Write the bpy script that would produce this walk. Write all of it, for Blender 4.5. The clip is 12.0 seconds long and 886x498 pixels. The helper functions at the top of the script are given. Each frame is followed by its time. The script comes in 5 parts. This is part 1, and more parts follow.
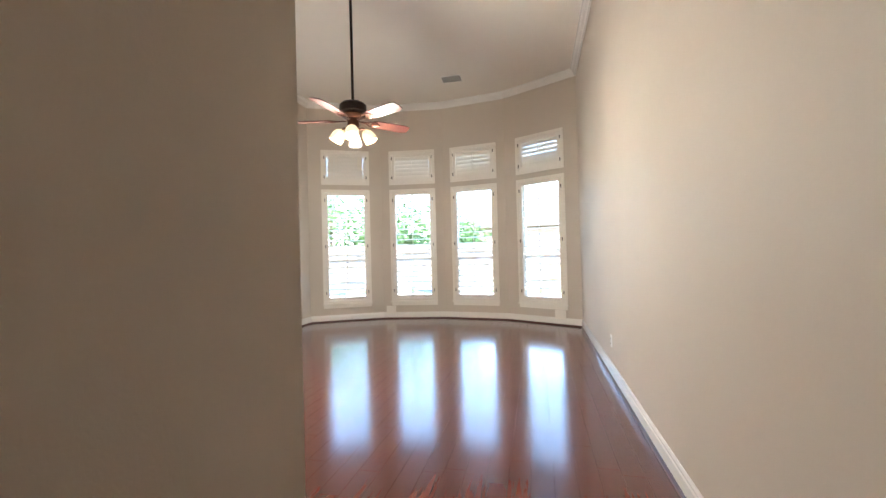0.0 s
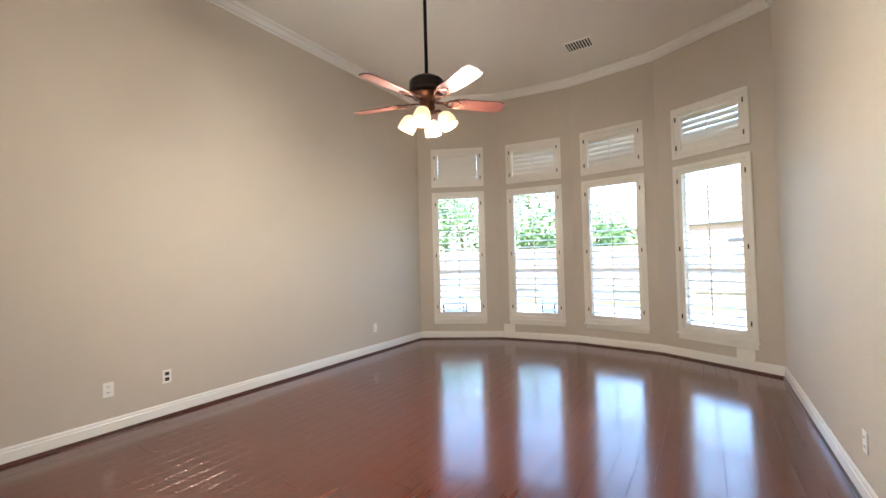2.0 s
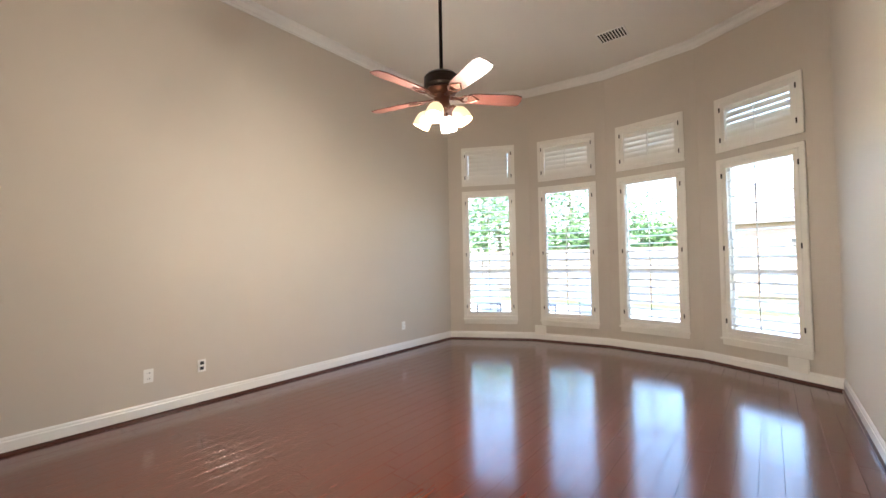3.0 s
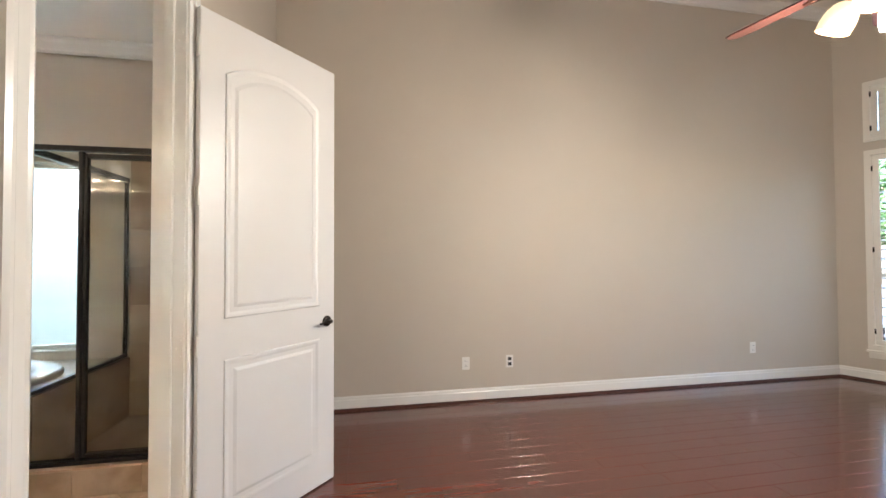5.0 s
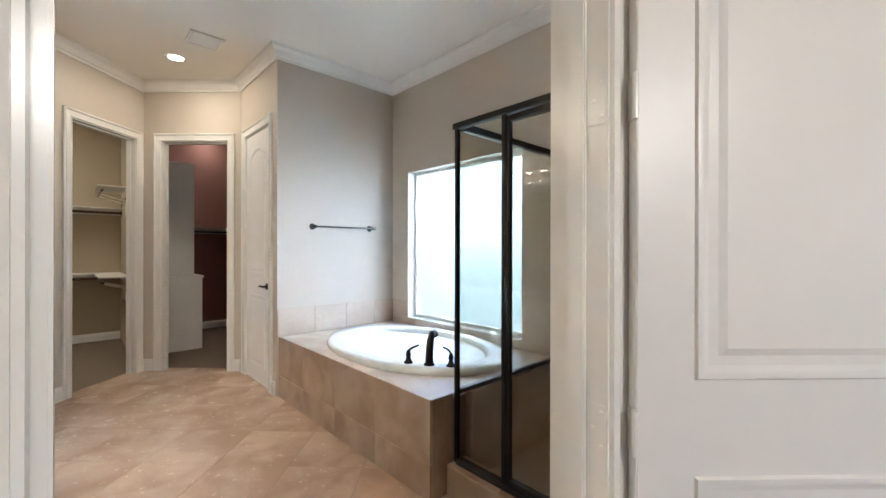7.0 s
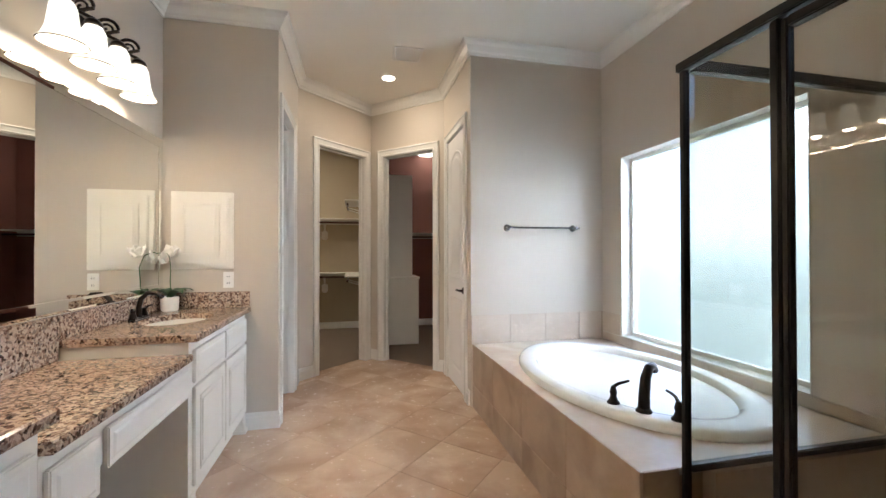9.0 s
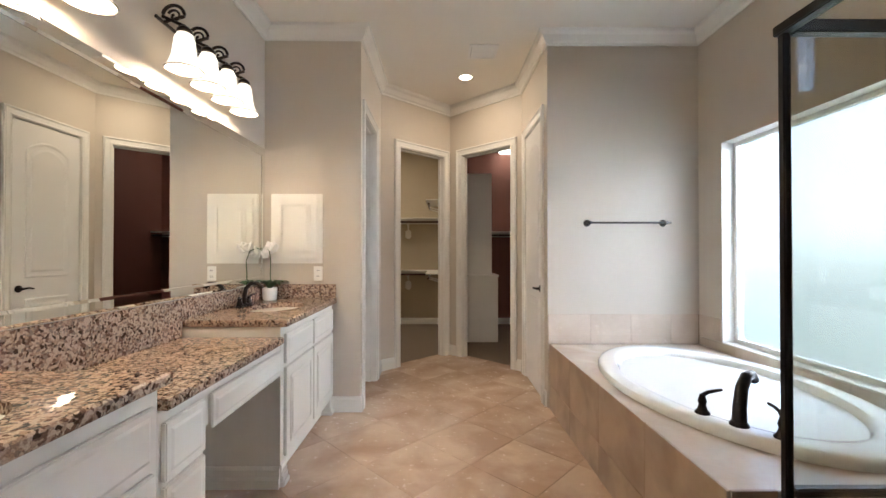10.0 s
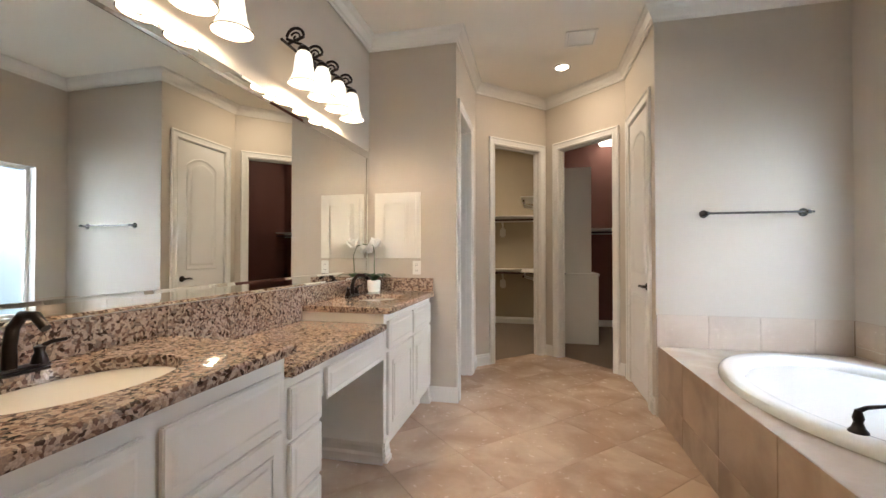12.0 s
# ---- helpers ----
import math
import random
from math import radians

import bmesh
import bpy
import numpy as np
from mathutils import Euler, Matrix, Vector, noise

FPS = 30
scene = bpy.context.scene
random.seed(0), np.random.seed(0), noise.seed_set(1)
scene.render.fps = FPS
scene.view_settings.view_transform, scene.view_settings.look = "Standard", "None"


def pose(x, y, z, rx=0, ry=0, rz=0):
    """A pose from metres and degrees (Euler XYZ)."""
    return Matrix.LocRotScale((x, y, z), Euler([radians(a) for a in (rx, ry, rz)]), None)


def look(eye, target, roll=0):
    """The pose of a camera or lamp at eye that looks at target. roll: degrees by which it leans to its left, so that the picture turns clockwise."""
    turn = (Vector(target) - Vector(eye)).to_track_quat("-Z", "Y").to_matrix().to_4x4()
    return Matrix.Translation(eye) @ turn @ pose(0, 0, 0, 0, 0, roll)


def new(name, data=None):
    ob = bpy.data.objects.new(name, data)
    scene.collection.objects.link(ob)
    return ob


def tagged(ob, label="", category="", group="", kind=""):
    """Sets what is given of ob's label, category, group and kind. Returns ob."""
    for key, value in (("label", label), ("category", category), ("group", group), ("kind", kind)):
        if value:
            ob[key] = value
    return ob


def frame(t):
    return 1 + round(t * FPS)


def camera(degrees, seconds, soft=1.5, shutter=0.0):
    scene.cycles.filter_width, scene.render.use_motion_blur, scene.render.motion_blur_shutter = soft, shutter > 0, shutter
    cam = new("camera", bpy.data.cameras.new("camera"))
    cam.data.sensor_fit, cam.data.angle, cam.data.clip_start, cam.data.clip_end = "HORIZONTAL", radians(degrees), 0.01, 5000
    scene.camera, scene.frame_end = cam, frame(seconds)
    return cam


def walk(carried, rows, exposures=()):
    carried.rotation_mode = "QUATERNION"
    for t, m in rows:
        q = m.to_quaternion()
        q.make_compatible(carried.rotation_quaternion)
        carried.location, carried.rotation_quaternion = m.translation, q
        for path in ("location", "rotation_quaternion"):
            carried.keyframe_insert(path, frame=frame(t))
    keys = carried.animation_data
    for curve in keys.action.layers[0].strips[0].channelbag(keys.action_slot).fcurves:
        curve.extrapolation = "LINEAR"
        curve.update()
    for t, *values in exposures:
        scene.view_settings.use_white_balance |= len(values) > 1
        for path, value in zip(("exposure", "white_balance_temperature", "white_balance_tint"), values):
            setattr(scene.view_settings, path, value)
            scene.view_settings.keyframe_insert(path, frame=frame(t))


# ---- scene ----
cam = camera(95.5, 12.0)
EXPOSURES = [(0, 4.15, 5950, 6), (1.5, 3.95, 6050, 6), (2.5, 3.9, 6100, 7), (4.5, 3.9, 6150, 8), (5.5, 3.85, 5800, 6), (6.5, 3.6, 5700, 7), (7.5, 3.6, 5600, 5), (9.5, 3.4, 6100, 9), (12, 3.4, 6350, 10)]
PATH = [
    (0, (0.03, 0.09, 1.2), (-0.425, 2.04, 1.226), -1.5),
    (0.5, (-0.039, 0.433, 1.251), (-0.607, 2.351, 1.281), -1.6),
    (1, (-0.051, 0.79, 1.302), (-0.825, 2.634, 1.333), -1.6),
    (1.5, (-0.048, 1.041, 1.333), (-1.01, 2.795, 1.371), -1.5),
    (2, (0.028, 1.213, 1.345), (-1.063, 2.888, 1.392), -1.4),
    (2.5, (0.161, 1.31, 1.321), (-1.016, 2.925, 1.377), -1.0),
    (2.7, (0.185, 1.332, 1.309), (-1.021, 2.927, 1.366), -1.0),
    (4.5, (-0.172, 1.394, 1.325), (-1.966, 2.278, 1.368), -0.4),
    (5, (-0.408, 1.582, 1.335), (-2.375, 1.945, 1.374), -0.2),
    (5.5, (-0.758, 1.637, 1.35), (-2.746, 1.42, 1.383), -0.6),
    (6, (-1.044, 1.521, 1.34), (-2.894, 0.762, 1.372), -0.3),
    (6.5, (-1.316, 1.338, 1.33), (-2.922, 0.146, 1.352), -0.0),
    (7, (-1.532, 1.163, 1.308), (-2.895, -0.301, 1.308), 0.1),
    (7.5, (-1.656, 0.985, 1.289), (-2.788, -0.664, 1.3), 0.1),
    (9.5, (-1.962, 0.839, 1.309), (-2.176, -1.149, 1.324), -0.1),
    (10, (-1.997, 0.864, 1.274), (-2.012, -1.136, 1.292), -0.0),
    (10.5, (-2.036, 0.867, 1.241), (-1.908, -1.129, 1.264), -0.0),
    (11, (-2.058, 0.841, 1.193), (-1.828, -1.146, 1.215), 0.1),
    (11.5, (-2.042, 0.857, 1.15), (-1.72, -1.117, 1.176), -0.0),
    (12, (-1.997, 0.886, 1.224), (-1.549, -1.063, 1.248), -0.0),
]
walk(cam, [(t, look(eye, target, roll)) for t, eye, target, roll in PATH], exposures=EXPOSURES)

# ---- light ----
SUN_EL, SUN_AZ = 52.0, 165.0   # the sun stands behind the house, seen from the bay
world = bpy.data.worlds.new("sky")
scene.world = world
world.use_nodes = True
wn = world.node_tree.nodes
sky = wn.new("ShaderNodeTexSky")
sky.sky_type = "NISHITA"
sky.sun_disc = False
sky.sun_elevation = radians(SUN_EL)
sky.sun_rotation = radians(SUN_AZ)
wn["Background"].inputs["Strength"].default_value = 0.12
world.node_tree.links.new(sky.outputs[0], wn["Background"].inputs[0])
sun_dir = Vector((math.sin(radians(SUN_AZ)) * math.cos(radians(SUN_EL)), math.cos(radians(SUN_AZ)) * math.cos(radians(SUN_EL)), math.sin(radians(SUN_EL))))
sun_data = bpy.data.lights.new("sun", "SUN")
sun_data.energy, sun_data.angle, sun_data.color = 2.0, radians(0.5), (1.0, 0.95, 0.88)
sun = new("sun", sun_data)
sun.matrix_world = look((0, 0, 20), Vector((0, 0, 20)) - sun_dir)


def lamp(name, kind, at, watts, color, size=0.03, aim=None, size_y=None):
    data = bpy.data.lights.new(name, kind)
    data.energy, data.color = watts, color
    if kind == "AREA":
        data.shape, data.size, data.size_y = "RECTANGLE", size, size_y or size
    else:
        data.shadow_soft_size = size
    ob = new(name, data)
    ob.matrix_world = look(at, aim) if aim else pose(*at)
    return ob


WARM = (1.0, 0.80, 0.58)
FAN_GLOW = (1.0, 0.88, 0.74)
# first value: lamp added outside the frosted bathroom window, standing in for daylight
BATH_FILL, FAN_W, VANITY_W, CAN_W, CLOSET_W = 185.0, 4.7, 0.44, 0.95, 0.12


# ---- materials ----
def mat(name, color, rough=0.5, metal=0.0, vary=0.06, scale=6.0, bump=0.0, bump_scale=120.0, coat=0.0, rough_vary=0.0, emit=None, strength=0.0, per_object=0.0):
    m = bpy.data.materials.new(name)
    m.use_nodes = True
    n, l = m.node_tree.nodes, m.node_tree.links
    b = n["Principled BSDF"]
    b.inputs["Roughness"].default_value, b.inputs["Metallic"].default_value = rough, metal
    b.inputs["Coat Weight"].default_value, b.inputs["Coat Roughness"].default_value = coat, 0.08
    tc = n.new("ShaderNodeTexCoord")
    big = n.new("ShaderNodeTexNoise")
    big.inputs["Scale"].default_value, big.inputs["Detail"].default_value = scale, 5
    l.new(tc.outputs["Object"], big.inputs["Vector"])
    ramp = n.new("ShaderNodeMapRange")
    ramp.inputs["To Min"].default_value, ramp.inputs["To Max"].default_value = 1 - vary * 2, 1 + vary * 2
    l.new(big.outputs[0], ramp.inputs[0])
    mix = n.new("ShaderNodeVectorMath")
    mix.operation = "SCALE"
    mix.inputs[0].default_value = color[:3]
    l.new(ramp.outputs[0], mix.inputs["Scale"])
    last = mix
    if per_object:
        info = n.new("ShaderNodeObjectInfo")
        r2 = n.new("ShaderNodeMapRange")
        r2.inputs["To Min"].default_value, r2.inputs["To Max"].default_value = 1 - per_object, 1 + per_object
        l.new(info.outputs["Random"], r2.inputs[0])
        m2 = n.new("ShaderNodeVectorMath")
        m2.operation = "SCALE"
        l.new(mix.outputs[0], m2.inputs[0])
        l.new(r2.outputs[0], m2.inputs["Scale"])
        last = m2
    l.new(last.outputs[0], b.inputs["Base Color"])
    if rough_vary:
        r3 = n.new("ShaderNodeMapRange")
        r3.inputs["To Min"].default_value, r3.inputs["To Max"].default_value = max(0.02, rough - rough_vary), rough + rough_vary
        l.new(big.outputs[0], r3.inputs[0])
        l.new(r3.outputs[0], b.inputs["Roughness"])
    if bump:
        fine = n.new("ShaderNodeTexNoise")
        fine.inputs["Scale"].default_value, fine.inputs["Detail"].default_value = bump_scale, 3
        l.new(tc.outputs["Object"], fine.inputs["Vector"])
        bp = n.new("ShaderNodeBump")
        bp.inputs["Strength"].default_value, bp.inputs["Distance"].default_value = bump, 0.004
        l.new(fine.outputs[0], bp.inputs["Height"])
        l.new(bp.outputs[0], b.inputs["Normal"])
    if emit:
        b.inputs["Emission Color"].default_value = (*emit, 1)
        b.inputs["Emission Strength"].default_value = strength
    return m


def granite():
    m = bpy.data.materials.new("granite")
    m.use_nodes = True
    n, l = m.node_tree.nodes, m.node_tree.links
    b = n["Principled BSDF"]
    b.inputs["Roughness"].default_value = 0.12
    tc = n.new("ShaderNodeTexCoord")
    warp = n.new("ShaderNodeTexNoise")
    warp.inputs["Scale"].default_value, warp.inputs["Detail"].default_value = 26, 6
    l.new(tc.outputs["Object"], warp.inputs["Vector"])
    add = n.new("ShaderNodeVectorMath")
    add.operation = "MULTIPLY_ADD"
    l.new(warp.outputs["Color"], add.inputs[0])
    add.inputs[1].default_value = (0.035, 0.035, 0.035)
    l.new(tc.outputs["Object"], add.inputs[2])
    cell = n.new("ShaderNodeTexVoronoi")
    cell.inputs["Scale"].default_value = 105
    l.new(add.outputs[0], cell.inputs["Vector"])
    sep = n.new("ShaderNodeSeparateColor")
    l.new(cell.outputs["Color"], sep.inputs[0])
    ramp = n.new("ShaderNodeValToRGB")
    ramp.color_ramp.interpolation = "CONSTANT"
    stops = [(0.0, (0.06, 0.038, 0.028)), (0.10, (0.16, 0.095, 0.07)), (0.28, (0.36, 0.25, 0.185)), (0.50, (0.50, 0.38, 0.295)), (0.86, (0.25, 0.19, 0.155))]
    el = ramp.color_ramp.elements
    for i, (p, c) in enumerate(stops):
        e = el[i] if i < 2 else el.new(p)
        e.position, e.color = p, (*c, 1)
    l.new(sep.outputs[0], ramp.inputs[0])
    fine = n.new("ShaderNodeTexNoise")
    fine.inputs["Scale"].default_value, fine.inputs["Detail"].default_value = 260, 4
    l.new(tc.outputs["Object"], fine.inputs["Vector"])
    mr = n.new("ShaderNodeMapRange")
    mr.inputs["To Min"].default_value, mr.inputs["To Max"].default_value = 0.4, 1.6
    l.new(fine.outputs[0], mr.inputs[0])
    sc = n.new("ShaderNodeVectorMath")
    sc.operation = "SCALE"
    l.new(ramp.outputs[0], sc.inputs[0])
    l.new(mr.outputs[0], sc.inputs["Scale"])
    l.new(sc.outputs[0], b.inputs["Base Color"])
    return m


def stone(name, light, dark, scale=3.5, rough=0.28, per_object=0.07):
    m = bpy.data.materials.new(name)
    m.use_nodes = True
    n, l = m.node_tree.nodes, m.node_tree.links
    b = n["Principled BSDF"]
    b.inputs["Roughness"].default_value = rough
    geo = n.new("ShaderNodeNewGeometry")
    info = n.new("ShaderNodeObjectInfo")
    off = n.new("ShaderNodeVectorMath")
    off.operation = "MULTIPLY_ADD"
    l.new(info.outputs["Random"], off.inputs[0])
    off.inputs[1].default_value = (9, 17, 5)
    l.new(geo.outputs["Position"], off.inputs[2])
    a = n.new("ShaderNodeTexNoise")
    a.inputs["Scale"].default_value, a.inputs["Detail"].default_value, a.inputs["Distortion"].default_value = scale * 0.8, 4.5, 0.5
    l.new(off.outputs[0], a.inputs["Vector"])
    c = n.new("ShaderNodeTexNoise")
    c.inputs["Scale"].default_value, c.inputs["Detail"].default_value = 28, 3
    l.new(off.outputs[0], c.inputs["Vector"])
    s = n.new("ShaderNodeMath")
    s.operation = "MULTIPLY_ADD"
    l.new(c.outputs[0], s.inputs[0])
    s.inputs[1].default_value = 0.10
    l.new(a.outputs[0], s.inputs[2])
    ramp = n.new("ShaderNodeValToRGB")
    ramp.color_ramp.elements[0].position, ramp.color_ramp.elements[0].color = 0.41, (*dark, 1)
    ramp.color_ramp.elements[1].position, ramp.color_ramp.elements[1].color = 0.69, (*light, 1)
    l.new(s.outputs[0], ramp.inputs[0])
    r2 = n.new("ShaderNodeMapRange")
    r2.inputs["To Min"].default_value, r2.inputs["To Max"].default_value = 1 - per_object, 1 + per_object
    l.new(info.outputs["Random"], r2.inputs[0])
    sc = n.new("ShaderNodeVectorMath")
    sc.operation = "SCALE"
    l.new(ramp.outputs[0], sc.inputs[0])
    l.new(r2.outputs[0], sc.inputs["Scale"])
    l.new(sc.outputs[0], b.inputs["Base Color"])
    rr = n.new("ShaderNodeMapRange")
    rr.inputs["To Min"].default_value, rr.inputs["To Max"].default_value = rough - 0.02, rough + 0.03
    l.new(c.outputs[0], rr.inputs[0])
    l.new(rr.outputs[0], b.inputs["Roughness"])
    return m


def wood_floor():
    m = bpy.data.materials.new("cherry_planks")
    m.use_nodes = True
    n, l = m.node_tree.nodes, m.node_tree.links
    b = n["Principled BSDF"]
    b.inputs["Roughness"].default_value = 0.2
    b.inputs["Coat Weight"].default_value, b.inputs["Coat Roughness"].default_value = 0.6, 0.13
    tc, info = n.new("ShaderNodeTexCoord"), n.new("ShaderNodeObjectInfo")
    mp = n.new("ShaderNodeMapping")
    mp.inputs["Scale"].default_value = (26, 2.2, 26)
    off = n.new("ShaderNodeVectorMath")
    off.operation = "MULTIPLY_ADD"
    l.new(info.outputs["Random"], off.inputs[0])
    off.inputs[1].default_value = (13, 31, 7)
    l.new(tc.outputs["Object"], off.inputs[2])
    l.new(off.outputs[0], mp.inputs["Vector"])
    g = n.new("ShaderNodeTexNoise")
    g.inputs["Scale"].default_value, g.inputs["Detail"].default_value, g.inputs["Distortion"].default_value = 1.6, 7, 0.6
    l.new(mp.outputs[0], g.inputs["Vector"])
    ramp = n.new("ShaderNodeValToRGB")
    ramp.color_ramp.elements[0].position, ramp.color_ramp.elements[0].color = 0.25, (0.085, 0.021, 0.013, 1)
    ramp.color_ramp.elements[1].position, ramp.color_ramp.elements[1].color = 0.8, (0.125, 0.033, 0.020, 1)
    l.new(g.outputs[0], ramp.inputs[0])
    r2 = n.new("ShaderNodeMapRange")
    r2.inputs["To Min"].default_value, r2.inputs["To Max"].default_value = 0.86, 1.14
    l.new(info.outputs["Random"], r2.inputs[0])
    sc = n.new("ShaderNodeVectorMath")
    sc.operation = "SCALE"
    l.new(ramp.outputs[0], sc.inputs[0])
    l.new(r2.outputs[0], sc.inputs["Scale"])
    l.new(sc.outputs[0], b.inputs["Base Color"])
    smear = n.new("ShaderNodeTexNoise")
    smear.inputs["Scale"].default_value, smear.inputs["Detail"].default_value = 2.3, 4
    geo = n.new("ShaderNodeNewGeometry")
    l.new(geo.outputs["Position"], smear.inputs["Vector"])
    rr = n.new("ShaderNodeMapRange")
    rr.inputs["To Min"].default_value, rr.inputs["To Max"].default_value = 0.12, 0.22
    l.new(smear.outputs[0], rr.inputs[0])
    l.new(rr.outputs[0], b.inputs["Roughness"])
    bp = n.new("ShaderNodeBump")
    bp.inputs["Strength"].default_value, bp.inputs["Distance"].default_value = 0.25, 0.0012
    wave = n.new("ShaderNodeTexNoise")
    wave.inputs["Scale"].default_value, wave.inputs["Detail"].default_value = 7, 3
    l.new(geo.outputs["Position"], wave.inputs["Vector"])
    l.new(wave.outputs[0], bp.inputs["Height"])
    l.new(bp.outputs[0], b.inputs["Normal"])
    return m


def glass(name, tint=(1, 1, 1), rough=0.0):
    m = bpy.data.materials.new(name)
    m.use_nodes = True
    n, l = m.node_tree.nodes, m.node_tree.links
    tr, gl, mx = n.new("ShaderNodeBsdfTransparent"), n.new("ShaderNodeBsdfGlossy"), n.new("ShaderNodeMixShader")
    lw, pw, ma = n.new("ShaderNodeLayerWeight"), n.new("ShaderNodeMath"), n.new("ShaderNodeMath")
    tr.inputs[0].default_value = (*tint, 1)
    gl.inputs["Roughness"].default_value = rough
    pw.operation, ma.operation = "POWER", "MULTIPLY_ADD"
    pw.inputs[1].default_value = 4.0
    ma.inputs[1].default_value, ma.inputs[2].default_value = 0.6, 0.035
    l.new(lw.outputs["Facing"], pw.inputs[0])
    l.new(pw.outputs[0], ma.inputs[0])
    l.new(ma.outputs[0], mx.inputs[0])
    l.new(tr.outputs[0], mx.inputs[1])
    l.new(gl.outputs[0], mx.inputs[2])
    l.new(mx.outputs[0], n["Material Output"].inputs[0])
    return m


def frosted():
    m = bpy.data.materials.new("frosted_glass")
    m.use_nodes = True
    n, l = m.node_tree.nodes, m.node_tree.links
    td, re, tr = n.new("ShaderNodeBsdfTranslucent"), n.new("ShaderNodeBsdfRefraction"), n.new("ShaderNodeMixShader")
    gl, mx = n.new("ShaderNodeBsdfGlossy"), n.new("ShaderNodeMixShader")
    td.inputs[0].default_value = (0.12, 0.145, 0.18, 1)
    re.inputs["Color"].default_value, re.inputs["Roughness"].default_value, re.inputs["IOR"].default_value = (0.53, 0.61, 0.74, 1), 0.28, 1.2
    tr.inputs[0].default_value = 0.55
    l.new(td.outputs[0], tr.inputs[1])
    l.new(re.outputs[0], tr.inputs[2])
    gl.inputs["Roughness"].default_value = 0.35
    mx.inputs[0].default_value = 0.06
    l.new(tr.outputs[0], mx.inputs[1])
    l.new(gl.outputs[0], mx.inputs[2])
    l.new(mx.outputs[0], n["Material Output"].inputs[0])
    return m


M_WALL = mat("beige_wall_paint", (0.56, 0.495, 0.42), 0.62, vary=0.025, scale=1.3, bump=0.12, bump_scale=160)
M_CEIL = mat("ceiling_paint", (0.82, 0.78, 0.71), 0.75, vary=0.02, scale=1.1, bump=0.15, bump_scale=140)
M_WHITE = mat("white_gloss_paint", (0.80, 0.78, 0.74), 0.22, vary=0.015, scale=3, bump=0.04, bump_scale=60)
M_DOOR = mat("white_door_paint", (0.80, 0.78, 0.76), 0.36, vary=0.015, scale=2.5, bump=0.05, bump_scale=40)
M_CAB = mat("cream_cabinet_paint", (0.80, 0.765, 0.70), 0.33, vary=0.02, scale=4, bump=0.05, bump_scale=80)
M_SHUT = mat("shutter_paint", (0.80, 0.76, 0.69), 0.35, vary=0.015, scale=3)
M_PLATE = mat("white_plastic", (0.82, 0.80, 0.76), 0.35, vary=0.01)
M_BRONZE = mat("oil_rubbed_bronze", (0.028, 0.021, 0.018), 0.3, 0.75, vary=0.2, scale=30)
M_BLACK = mat("black_bronze_frame", (0.018, 0.015, 0.013), 0.33, 0.5, vary=0.15, scale=12)
M_FANMETAL = mat("aged_bronze_fan", (0.10, 0.045, 0.03), 0.32, 0.7, vary=0.25, scale=25)
M_BLADE = mat("cherry_fan_blade", (0.085, 0.028, 0.02), 0.42, vary=0.2, scale=9)
M_CHROME = mat("dark_pewter", (0.16, 0.15, 0.145), 0.25, 1.0, vary=0.03)
M_TUB = mat("white_acrylic", (0.86, 0.86, 0.85), 0.12, vary=0.008, scale=2)
M_CHINA = mat("cream_china", (0.82, 0.78, 0.70), 0.12, vary=0.01, scale=2)
M_GRANITE = granite()
M_TILE = stone("travertine_floor_tile", (0.65, 0.485, 0.365), (0.48, 0.33, 0.235), 3.2, 0.26)
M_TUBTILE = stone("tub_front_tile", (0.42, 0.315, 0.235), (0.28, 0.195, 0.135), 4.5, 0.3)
M_WALLTILE = stone("wall_tile", (0.64, 0.54, 0.45), (0.55, 0.45, 0.365), 4.0, 0.26, 0.05)
M_SHTILE = stone("shower_tile", (0.46, 0.36, 0.28), (0.31, 0.225, 0.165), 3.0, 0.3, 0.08)
M_DECK = stone("deck_tile", (0.66, 0.58, 0.50), (0.55, 0.46, 0.385), 4.0, 0.22, 0.04)
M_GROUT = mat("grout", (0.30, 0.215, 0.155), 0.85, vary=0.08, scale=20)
M_PLANK = wood_floor()
M_SUB = mat("dark_joint", (0.02, 0.007, 0.004), 0.6, vary=0.1)
M_SHOE = mat("dark_wood_shoe", (0.055, 0.016, 0.010), 0.3, vary=0.15, scale=20)
M_GLASS = glass("clear_glass")
M_SHOWERGLASS = glass("shower_glass", (0.90, 0.90, 0.87))
M_FROST = frosted()
M_MIRROR = mat("mirror_silver", (0.88, 0.90, 0.88), 0.0, 1.0, vary=0.0)
M_MIREDGE = mat("mirror_edge", (0.25, 0.36, 0.33), 0.1, 0.4, vary=0.02)
M_SHADE = mat("lit_opal_glass", (0.6, 0.52, 0.42), 0.3, vary=0.01, emit=(1.0, 0.86, 0.66), strength=0.15)
M_FANSHADE = mat("lit_amber_glass", (0.30, 0.17, 0.07), 0.3, vary=0.01, emit=(1.0, 0.72, 0.38), strength=0.095)
M_UNLIT = mat("unlit_opal_glass", (0.72, 0.70, 0.72), 0.25, vary=0.02)
M_BULB = mat("lit_bulb", (1, 1, 1), 0.3, emit=(1.0, 0.84, 0.6), strength=2.5)
M_TUBE = mat("lit_fluorescent", (1, 1, 1), 0.3, emit=(1.0, 0.93, 0.8), strength=0.5)
M_LENS = mat("lit_can_lens", (1, 1, 1), 0.3, emit=(1.0, 0.88, 0.70), strength=1.5)
M_DARKSLOT = mat("dark_slot", (0.02, 0.02, 0.02), 0.6)
